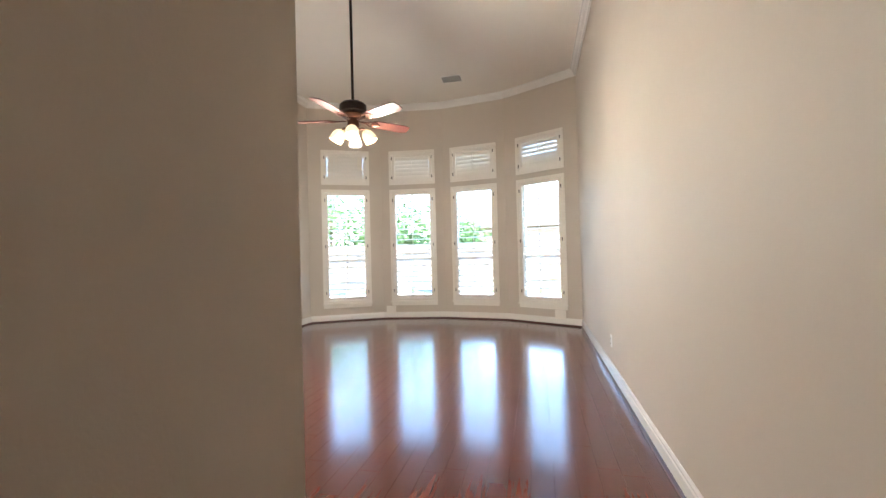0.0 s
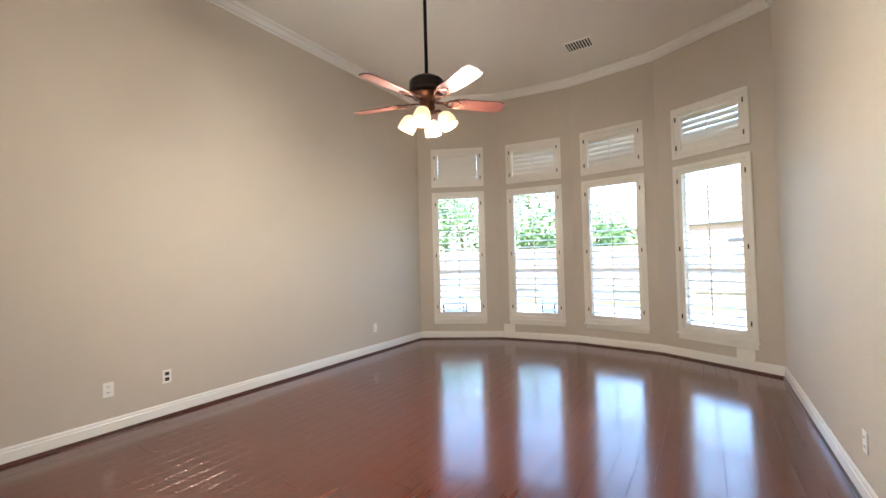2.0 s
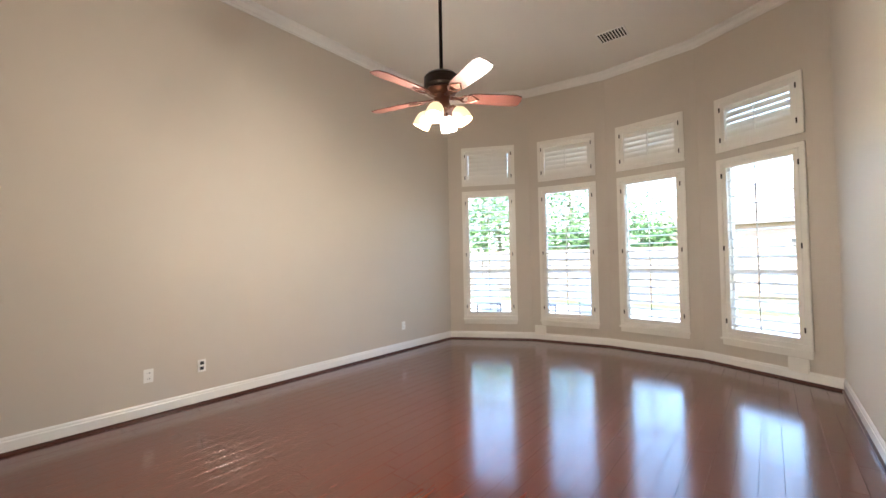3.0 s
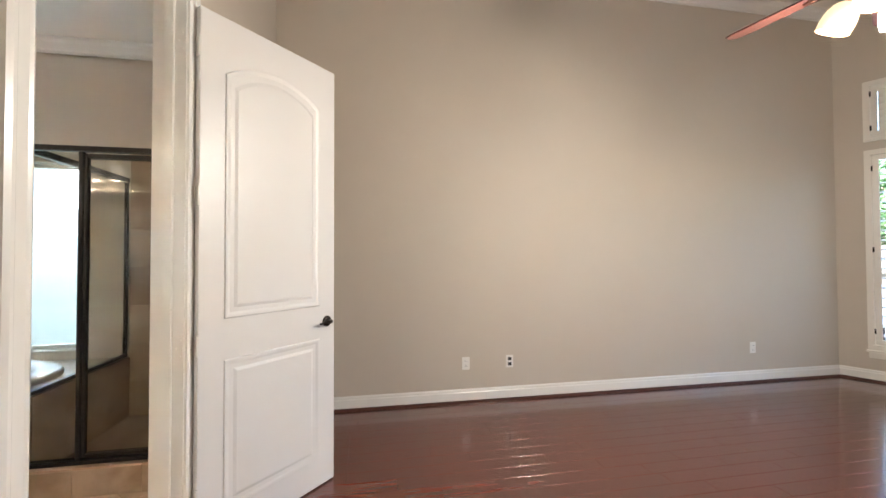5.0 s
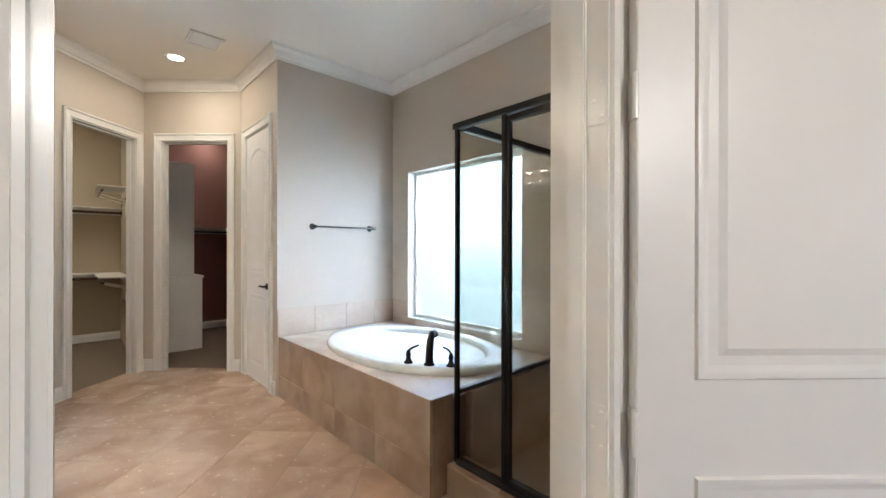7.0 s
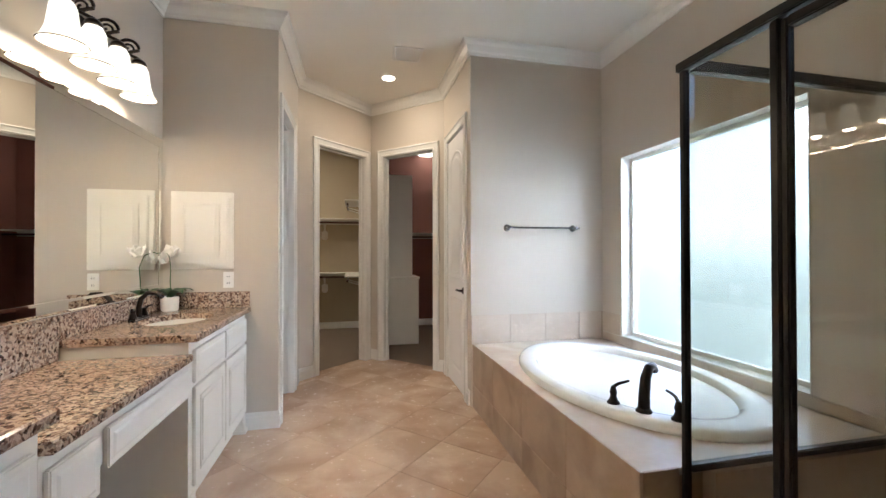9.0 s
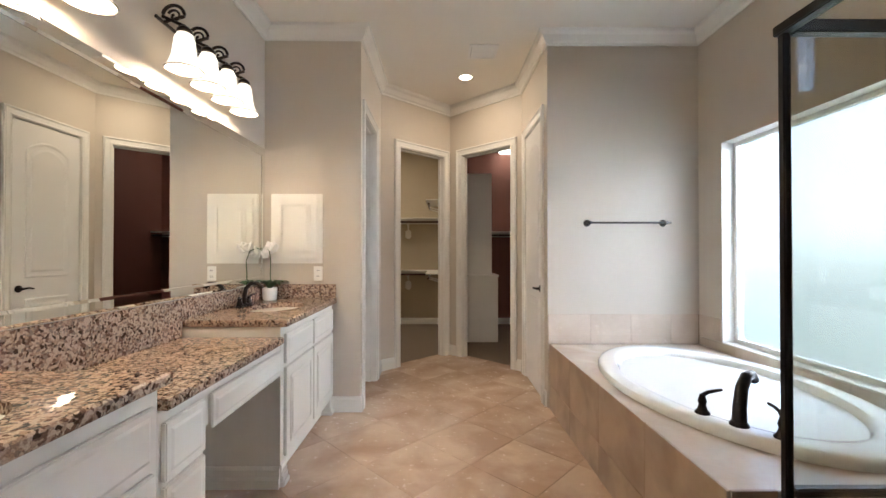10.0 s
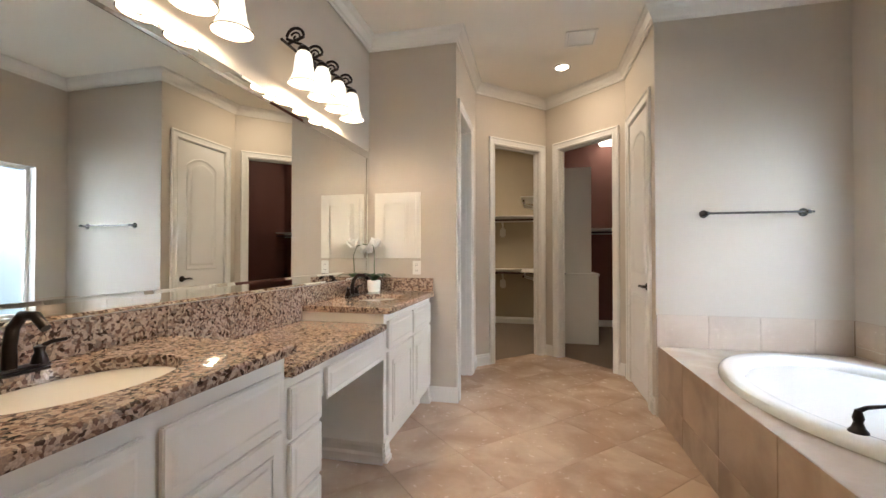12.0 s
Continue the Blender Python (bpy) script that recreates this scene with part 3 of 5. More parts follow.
ra, rb = (PX, RY), AP
rl = (Vector(rb) - Vector(ra)).length
C2 = (0.15, 0.85)
wall("wall_closet_right", ra, rb, 0, BCT, 0.10, [(C2[0] - 0.02, C2[1] + 0.02, 0, RDH + 0.02)])
la, lb = AP, (HX2, LY)
ll = (Vector(lb) - Vector(la)).length
C1 = (0.11, 0.78)
wall("wall_closet_left", la, lb, 0, BCT, 0.10, [(C1[0] - 0.02, C1[1] + 0.02, 0, RDH + 0.02)])
H0, H1 = -3.13, -2.52
wall("wall_small_room", (HX2, LY), (HX2, PY), 0, BCT, 0.10, [(H0 - LY - 0.02, H1 - LY + 0.02, 0, RDH + 0.02)])
wall("wall_pilaster", (HX2 + 0.10, PY), (VX + 0.1, PY), 0, BCT, 0.085)
jamb_and_casing("door_frame_2", (PX, RD0), (PX, RD1), RDH, 0.10, "white casing round the closed closet door", (True, False), 0.08)
jamb_and_casing("door_frame_3", along(ra, rb, C2[0]), along(ra, rb, C2[1]), RDH, 0.10, "white casing of the maroon closet doorway", (True, False), 0.08)
jamb_and_casing("door_frame_4", along(la, lb, C1[0]), along(la, lb, C1[1]), RDH, 0.10, "white casing of the tan closet doorway", (True, False), 0.08)
jamb_and_casing("door_frame_5", (HX2, H0), (HX2, H1), RDH, 0.10, "white casing of the small room doorway", (True, False), 0.08)
part("strike_plate", box(H1 - H0 - 0.003, -0.075, 0.92, H1 - H0 + 0.001, -0.048, 0.985), M_BRONZE, bpy.data.objects["door_frame_5"], "dark strike plate")
door_leaf(RD0 - RD1 - 0.006, RDH - 0.005, "cream two-panel closet door with arched top panel, shut", pose(PX - 0.006, RD1 + 0.003, 0, 0, 0, 90), "closet_door", RD0 - RD1 - 0.07, -1)
q = along(ra, rb, C2[1] - 0.002)
qd = math.degrees(math.atan2(ra[1] - rb[1], ra[0] - rb[0]))
cd2 = door_leaf(0.64, RDH - 0.005, "white closet door standing open into the closet", pose(q.x - 0.03, q.y - 0.10, 0, 0, 0, -93), "closet_door", 0.58, -1)

bath_poly = [(VX, YN), (WX, YN), (WX, TY), (PX, TY), (PX, RY), AP, (HX2, LY), (HX2, PY), (VX, PY)]
struct("crown_molding", sweep(at_z(CROWN, BCB), bath_poly, True), M_WHITE, "white crown molding round the bathroom", "molding")
struct("ceiling_bathroom", prism([(0.3, YN), (WX - 0.2, YN), (WX - 0.2, -6.6), (0.3, -6.6)], BCT, BCT + 0.1), M_CEIL, "off-white bathroom ceiling", "ceiling")
e = 0.086
for p in ([(PX, TY - 0.03), (PX, RD0 + e)], [(PX, RD1 - e), (PX, RY), along(ra, rb, C2[0] - e)],
          [along(ra, rb, C2[1] + e), AP, along(la, lb, C1[0] - e)], [along(la, lb, C1[1] + e), (HX2, LY), (HX2, H0 - e)],
          [(HX2, H1 + e), (HX2, PY), (-1.13, PY)]):
    struct("baseboard", sweep([(s, h - 0.014 if h < 0.02 else h) for s, h in BASE], p), M_WHITE, "white bathroom baseboard", "baseboard")

# rooms past the doorways
wall("wall_divider", (AP[0] - 0.03, -6.3), (AP[0] - 0.03, AP[1] - 0.12), 0, BCT, 0.06, material=M_MAROON, label="maroon closet wall")
wall("wall_divider_tan", (AP[0] + 0.035, AP[1] - 0.12), (AP[0] + 0.035, -6.3), 0, BCT, 0.06, material=M_CLOSET, label="tan closet wall")
wall("wall_tan_back", (AP[0] + 0.034, -6.3), (0.1, -6.3), 0, BCT, 0.1, material=M_CLOSET, label="tan closet wall")
wall("wall_tan_side", (0.1, -6.3), (0.1, -3.62), 0, BCT, 0.1, material=M_CLOSET, label="tan closet wall")
wall("wall_small_side", (0.1, -3.62), (HX2 + 0.12, -3.62), 0, BCT, 0.04, material=M_CLOSET, label="tan closet wall")
wall("wall_small_back", (0.1, -3.57), (0.1, PY - 0.09), 0, BCT, 0.1)
wall("wall_small_south", (HX2 + 0.11, -3.575), (0.1, -3.575), 0, BCT, 0.04)
wall("wall_maroon_back", (WX, -6.3), (AP[0] - 0.03, -6.3), 0, BCT, 0.1, material=M_MAROON, label="maroon closet wall")
wall("wall_maroon_side", (WX, TY - 0.1), (WX, -6.3), 0, BCT, 0.1, material=M_MAROON, label="maroon closet wall")
for a, b in (((AP[0] + 0.04, -6.3), (0.1, -6.3)), ((WX, -6.3), (AP[0] - 0.03, -6.3))):
    struct("baseboard", sweep(at_z(BASE, -0.01), [a, b]), M_WHITE, "white closet baseboard", "baseboard")
struct("floor_closets", prism([(0.1, -3.62), (0.1, -6.3), (WX, -6.3), (WX, TY - 0.1), (PX - 0.1, TY - 0.1), (PX - 0.1, RY - 0.04), (AP[0], AP[1] - 0.142), (HX2 + 0.1, LY - 0.045), (HX2 + 0.1, -3.62)], -0.05, 0.004), M_CARPET, "tan carpet in the closets", "floor")
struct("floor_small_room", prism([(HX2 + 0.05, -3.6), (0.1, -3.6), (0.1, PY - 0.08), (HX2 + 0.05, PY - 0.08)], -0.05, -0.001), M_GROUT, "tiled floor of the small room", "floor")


def closet_shelf(x0, x1, y, z, label, at=None):
    s = thing("closet_shelf", label, "shelf", at)
    part("board", box(x0, y, z, x1, y + 0.30, z + 0.018, 0.003), M_CAB, s)
    part("cleat", box(x0, y, z - 0.07, x1, y + 0.018, z, 0.003), M_CAB, s)
    part("rod", tube([(x0, y + 0.26, z - 0.05), (x1, y + 0.26, z - 0.05)], 0.016, 10), M_SHOE, s, "dark wooden hanging rod", True)
    for x in (x0 + (x1 - x0) * 0.3, x0 + (x1 - x0) * 0.72):
        bm = box(x - 0.012, y, z - 0.17, x + 0.012, y + 0.012, z)
        tube([(x, y + 0.01, z - 0.15), (x, y + 0.26, z - 0.075)], 0.008, 8, bm)
        part("bracket", bm, M_CAB, s)
        part("bracket_plate", box(x - 0.05, y + 0.0, z - 0.33, x + 0.05, y + 0.02, z - 0.175, 0.02), M_CAB, s, "rounded white plate")


closet_shelf(AP[0] + 0.04, 0.08, -6.3, 1.85, "closet shelf with dark hanging rod, upper")
closet_shelf(AP[0] + 0.04, 0.08, -6.3, 0.95, "closet shelf with dark hanging rod, lower")
for z, run in ((2.06, 0.8), (0.95, 1.0)):
    closet_shelf(0.0, run, 0.0, z, "short side shelf with dark hanging rod on the tan closet wall", pose(AP[0] + 0.036, -5.98 + run, 0, 0, 0, -90))
closet_shelf(WX + 0.02, AP[0] - 0.14, -6.3, 1.62, "closet shelf with rod on the maroon wall")
tower = thing("closet_cabinet", "tall cream closet cabinet with a low drawer chest", "cabinet")
part("tall_unit", box(-2.745, -5.35, 0.95, -2.36, -4.95, 2.42, 0.004), M_CAB, tower)
chest = part("drawer_chest", box(-2.82, -5.37, 0, -2.30, -4.85, 0.93, 0.004), M_CAB, tower)
part("top", box(-2.835, -5.38, 0.93, -2.29, -4.83, 0.955, 0.004), M_CAB, tower)
for i in range(3):
    part("drawer_front", box(-2.828, -5.32, 0.06 + i * 0.29, -2.821, -4.90, 0.32 + i * 0.29, 0.003), M_CAB, tower)

# ---- bathroom window ----
bw = thing("window_9", "large frosted bathroom window in a white recess", "window", kind="structure")
y0, y1, z0, z1 = WIN
for b in ((y0, y1, z0, z0 + 0.004), (y0, y1, z1 - 0.004, z1), (y0, y0 + 0.004, z0 + 0.004, z1 - 0.004), (y1 - 0.004, y1, z0 + 0.004, z1 - 0.004)):
    part("reveal", box(WX - 0.12, b[0], b[2], WX + 0.003, b[1], b[3]), M_WHITE, bw)
bm = box(WX - 0.13, y0 + 0.005, z0 + 0.005, WX - 0.085, y0 + 0.035, z1 - 0.005, 0.003)
box(WX - 0.13, y1 - 0.035, z0 + 0.005, WX - 0.085, y1 - 0.005, z1 - 0.005, 0.003, bm)
box(WX - 0.13, y0 + 0.035, z0 + 0.005, WX - 0.085, y1 - 0.035, z0 + 0.035, 0.003, bm)
box(WX - 0.13, y0 + 0.035, z1 - 0.035, WX - 0.085, y1 - 0.035, z1 - 0.005, 0.003, bm)
part("window_frame", bm, M_WHITE, bw)
part("pane", box(WX - 0.112, y0 + 0.034, z0 + 0.034, WX - 0.108, y1 - 0.034, z1 - 0.034), M_FROST, bw)
# added warm lamp, 1.5 m outside and above the pane, brightens the bathroom
lamp("window_daylight", "AREA", (WX - 1.5, (y0 + y1) / 2 + 0.5, (z0 + z1) / 2 + 0.7), BATH_FILL, (1.0, 0.83, 0.62), 2.0, (WX, (y0 + y1) / 2, (z0 + z1) / 2), 2.0)

# ---- tub ----
DZ, DNY = 0.527, -0.389
FX = -2.892
TC, TA, TB = (-3.53, -1.365), 0.56, 0.875
tub_deck = thing("tub_surround", "tan tiled tub surround with pale deck", "tub surround")
core = bmesh.new()
nseg = 64
rect = []
for i in range(nseg):
    a = 2 * math.pi * i / nseg
    c, s = math.cos(a), math.sin(a)
    tx = ((FX - 0.012 - TC[0]) if c > 0 else (WX + 0.012 - TC[0])) / c if abs(c) > 1e-9 else 1e9
    ty = ((DNY - 0.012 - TC[1]) if s > 0 else (TY + 0.012 - TC[1])) / s if abs(s) > 1e-9 else 1e9
    k = min(abs(tx), abs(ty))
    rect.append((TC[0] + c * k, TC[1] + s * k))
corners = [(FX - 0.012, DNY - 0.012), (WX + 0.012, DNY - 0.012), (WX + 0.012, TY + 0.012), (FX - 0.012, TY + 0.012)]
for q in corners:
    i = min(range(nseg), key=lambda j: (rect[j][0] - q[0]) ** 2 + (rect[j][1] - q[1]) ** 2)
    rect[i] = q
ell = [(TC[0] + (TA - 0.04) * math.cos(2 * math.pi * i / nseg), TC[1] + (TB - 0.04) * math.sin(2 * math.pi * i / nseg)) for i in range(nseg)]
for zz, flip in ((DZ, 1), (DZ - 0.03, -1)):
    ro = [core.verts.new((*p, zz)) for p in rect]
    ri = [core.verts.new((*p, zz)) for p in ell]
    for i in range(nseg):
        j = (i + 1) % nseg
        core.faces.new((ro[i], ro[j], ri[j], ri[i]))
part("deck", core, M_DECK, tub_deck, "pale stone deck")
bm = box(FX - 0.05, TY + 0.003, 0, FX - 0.013, DNY - 0.003, DZ - 0.031)
box(WX + 0.01, DNY - 0.05, 0, FX - 0.05, DNY - 0.013, DZ - 0.031, 0, bm)
part("backer", bm, M_GROUT, tub_deck)
xs = [TY + 0.002 + (DNY - TY - 0.004) * i / 4 for i in range(5)]
for i in range(4):
    for za, zb in ((0.002, 0.19), (0.194, DZ + 0.003)):
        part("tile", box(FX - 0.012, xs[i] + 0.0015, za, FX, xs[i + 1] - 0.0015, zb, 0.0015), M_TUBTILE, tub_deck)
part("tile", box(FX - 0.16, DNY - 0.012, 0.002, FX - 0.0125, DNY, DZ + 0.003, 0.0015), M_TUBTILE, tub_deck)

tub = thing("bathtub", "white oval drop-in bathtub", "bathtub", pose(TC[0], TC[1], DZ))
rim = lathe([(1.0, 0.001), (1.0, 0.018), (0.985, 0.034), (0.95, 0.042), (0.86, 0.042), (0.82, 0.036), (0.79, 0.01), (0.74, -0.12), (0.68, -0.30), (0.60, -0.375), (0.4, -0.395), (0.0, -0.40)], 64, TA, TB)
part("basin", rim, M_TUB, tub, "", True)
part("drain", turned(lathe([(0, 0), (0.03, 0), (0.028, 0.004), (0, 0.005)], 20), pose(0, -0.35, -0.394)), M_BRONZE, tub, "", True)


def tub_valve(at, name="tub_valve"):
    v = thing(name, "dark bronze tub valve with lever handle", "faucet", at, group="tub faucet")
    part("base", lathe([(0.0, 0), (0.03, 0), (0.03, 0.008), (0.02, 0.02), (0.014, 0.04), (0.018, 0.055), (0.014, 0.07), (0.01, 0.085), (0, 0.088)], 20), M_BRONZE, v, "", True)
    part("lever", tube([(0, 0, 0.08), (-0.015, -0.02, 0.095), (-0.03, -0.045, 0.10), (-0.042, -0.075, 0.103)], 0.009, 10, r_end=0.006), M_BRONZE, v, "", True)


tub_valve(pose(-3.15, -0.902, DZ + 0.04, 0, 0, -60))
tub_valve(pose(-3.30, -0.66, DZ + 0.04, 0, 0, 20))
sp = thing("tub_spout", "dark bronze arched tub spout", "faucet", pose(-3.22, -0.777, DZ + 0.04, 0, 0, 30), group="tub faucet")
part("base", lathe([(0, 0), (0.036, 0), (0.036, 0.008), (0.027, 0.02), (0, 0.02)], 20), M_BRONZE, sp, "", True)
part("spout", tube([(0, 0, 0.01), (-0.004, 0, 0.08), (-0.022, 0, 0.15), (-0.06, 0, 0.19), (-0.105, 0, 0.192), (-0.132, 0, 0.165)], 0.027, 14, r_end=0.018), M_BRONZE, sp, "", True)

# tile wainscot above the deck, tiles of the shower
ws = struct("wall_tile_band", box(WX + 0.001, TY + 0.0005, DZ + 0.001, PX - 0.002, TY + 0.003, 0.766), M_GROUT, "band of beige tiles above the tub deck", "tile band")
for a, b in ((WX + 0.012, -3.89), (-3.89, -3.56), (-3.56, -3.23), (-3.23, PX - 0.002)):
    part("tile", box(a + 0.001, TY + 0.003, DZ + 0.003, b - 0.001, TY + 0.011, 0.770, 0.002), M_WALLTILE, ws)
ws2 = struct("wall_tile_band", box(WX + 0.0005, TY + 0.004, DZ + 0.001, WX + 0.003, DNY, 0.588), M_GROUT, "band of beige tiles below the bathroom window", "tile band")
for i in range(5):
    a, b = TY + 0.012 + (DNY - TY - 0.014) * i / 5, TY + 0.012 + (DNY - TY - 0.014) * (i + 1) / 5
    part("tile", box(WX + 0.003, a + 0.001, DZ + 0.003, WX + 0.011, b - 0.001, 0.590, 0.002), M_WALLTILE, ws2)
part("tile", box(WX + 0.003, TY + 0.012, 0.598, WX + 0.011, WIN[0] - 0.004, 0.770, 0.002), M_WALLTILE, ws2)
part("tile", box(WX + 0.003, WIN[1] + 0.004, 0.598, WX + 0.011, DNY - 0.002, 0.770, 0.002), M_WALLTILE, ws2)
st = struct("wall_tile_shower", box(WX + 0.0005, -0.345, 0.02, WX + 0.003, YN - 0.001, 2.19), M_GROUT, "tan stone tiles lining the shower", "wall tile")
box_n = struct("wall_tile_shower", box(WX + 0.004, YN - 0.003, 0.02, -3.0, YN - 0.0005, 2.19), M_GROUT, "tan stone tiles lining the shower", "wall tile")
for r in range(7):
    za, zb = 0.02 + r * 0.31, min(2.19, 0.02 + (r + 1) * 0.31)
    for c in range(4):
        a, b = -0.345 + c * 0.25, min(YN - 0.012, -0.345 + (c + 1) * 0.25)
        part("tile", box(WX + 0.003, a + 0.001, za + 0.001, WX + 0.011, b - 0.001, zb - 0.001, 0.0015), M_SHTILE, st)
        a, b = WX + 0.012 + c * 0.282, WX + 0.012 + (c + 1) * 0.282
        part("tile", box(a + 0.001, YN - 0.011, za + 0.001, b - 0.001, YN - 0.003, zb - 0.001, 0.0015), M_SHTILE, box_n)

# ---- shower ----
SX, SY, ST = -3.06, -0.365, 1.978
curb = thing("shower_curb", "tan tiled shower curb", "shower curb")
part("core", box(SX - 0.08, DNY + 0.001, 0, SX + 0.045, YN - 0.012, 0.152), M_GROUT, curb)
for i in range(3):
    a, b = DNY + 0.002 + i * 0.347, DNY + 0.002 + (i + 1) * 0.347
    part("tile", box(SX - 0.085, a + 0.001, 0.153, SX + 0.058, b - 0.001, 0.165, 0.002), M_TILE, curb)
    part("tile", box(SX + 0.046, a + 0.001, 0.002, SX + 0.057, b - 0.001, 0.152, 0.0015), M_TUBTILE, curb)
sh = thing("shower_enclosure", "glass shower enclosure in a black bronze frame", "shower")
fw = 0.025


def bar(name, x0, y0, z0, x1, y1, z1, label=""):
    return part(name, box(x0, y0, z0, x1, y1, z1, 0.004), M_BLACK, sh, label)


bar("corner_post", SX - fw / 2, SY - fw / 2, 0.166, SX + fw / 2, SY + fw / 2, ST - 0.03)
bar("header", SX - 0.02, SY - 0.022, ST - 0.03, SX + 0.02, YN - 0.013, ST + 0.002)
bar("sill_track", SX - 0.026, SY + fw / 2, 0.166, SX + 0.026, YN - 0.013, 0.192)
bar("mullion", SX - 0.018, -0.054, 0.192, SX + 0.018, -0.028, ST - 0.031)
bar("door_stile", SX - 0.013, -0.026, 0.2, SX + 0.015, -0.006, ST - 0.04)
bar("door_stile", SX - 0.015, YN - 0.05, 0.2, SX + 0.018, YN - 0.02, ST - 0.04)
bar("door_rail", SX - 0.015, -0.005, 0.2, SX + 0.018, YN - 0.051, 0.225)
bar("door_rail", SX - 0.015, -0.005, ST - 0.07, SX + 0.018, YN - 0.051, ST - 0.04)
bar("side_header", WX + 0.012, SY - 0.02, ST - 0.03, SX - 0.023, SY + 0.02, ST + 0.01)
bar("side_sill", WX + 0.012, SY - 0.016, DZ + 0.004, SX - fw / 2 - 0.001, SY + 0.016, DZ + 0.03)
bar("wall_channel", WX + 0.012, SY - 0.014, DZ + 0.031, WX + 0.03, SY + 0.014, ST - 0.031)
for g in ((SX - 0.003, SY + fw / 2, 0.192, SX + 0.003, -0.0545, ST - 0.031), (SX - 0.003, -0.0055, 0.226, SX + 0.003, YN - 0.051, ST - 0.071), (WX + 0.031, SY - 0.003, DZ + 0.031, SX - fw / 2 - 0.001, SY + 0.003, ST - 0.031)):
    gp = part("glass_panel", box(*g), M_SHOWERGLASS, sh)
    gp.visible_shadow = False
knee = struct("wall_shower_knee", box(WX + 0.012, DNY + 0.0005, 0.0, SX - 0.09, SY + 0.03, DZ + 0.0), M_SHTILE, "tiled low wall between tub and shower", "wall")
struct("floor_shower", box(WX + 0.012, SY + 0.031, -0.02, SX - 0.086, YN - 0.012, 0.05), M_SHTILE, "tan tiled shower floor", "floor")

# ---- vanity ----
CX, FXV = -1.17, -1.13
CH, CM, CTK = 0.908, 0.818, 0.036
Y_A, Y_B, Y_C = -0.38, -0.62, -1.335      # near unit | drawers | knee space | far unit
vn = thing("vanity_counter", "polished brown granite vanity top with backsplash", "countertop")


def counter(name, y0, y1, z, sink=None):
    bm = bmesh.new()
    x0, x1 = CX, VX - 0.001
    if sink is None:
        bm = box(x0, y0, z - CTK, x1, y1, z, 0.006)
    else:
        cx, cy, ax, ay = sink
        n = 48
        outer, inner = [], []
        for i in range(n):
            a = 2 * math.pi * i / n
            c, s = math.cos(a), math.sin(a)
            kx = ((x1 if c > 0 else x0) - cx) / c if abs(c) > 1e-9 else 1e9
            ky = ((y1 if s > 0 else y0) - cy) / s if abs(s) > 1e-9 else 1e9
            k = min(abs(kx), abs(ky))
            outer.append([cx + c * k, cy + s * k])
            inner.append((cx + ax * c, cy + ay * s))
        for q in ((x0, y0), (x0, y1), (x1, y0), (x1, y1)):
            i = min(range(n), key=lambda j: (outer[j][0] - q[0]) ** 2 + (outer[j][1] - q[1]) ** 2)
            outer[i] = list(q)
        rings = [[bm.verts.new((p[0] if abs(p[0] - x0) > 1e-4 or z2 == z - 0.006 or z2 == z - CTK else p[0] + 0.006, p[1], z2)) for p in ring] for ring, z2 in ((outer, z - CTK), (outer, z - 0.006), (outer, z), (inner, z), (inner, z - CTK))]
        for a, b in zip(rings, rings[1:] + rings[:1]):
            for i in range(n):
                bm.faces.new((a[i], a[(i + 1) % n], b[(i + 1) % n], b[i]))
    return part(name, bm, M_GRANITE, vn)


S1, S2 = (-0.875, 0.10, 0.185, 0.25), (-0.875, -1.88, 0.185, 0.24)
counter("slab", Y_A - 0.012, YN - 0.002, CH, S1)
counter("slab", PY + 0.001, Y_C + 0.012, CH, S2)
part("slab", box(CX + 0.012, Y_C + 0.013, CM - CTK, VX - 0.001, Y_A - 0.013, CM, 0.006), M_GRANITE, vn)
part("backsplash", box(VX - 0.022, Y_A - 0.012, CH + 0.001, VX - 0.001, YN - 0.002, 1.022, 0.003), M_GRANITE, vn)
part("backsplash", box(VX - 0.022, Y_C + 0.013, CM + 0.001, VX - 0.001, Y_A - 0.013, 1.022, 0.003), M_GRANITE, vn)
part("backsplash", box(VX - 0.022, PY + 0.022, CH + 0.001, VX - 0.001, Y_C + 0.012, 1.022, 0.003), M_GRANITE, vn)
part("side_splash", box(CX + 0.005, PY + 0.001, CH + 0.001, VX - 0.001, PY + 0.021, 1.022, 0.003), M_GRANITE, vn)


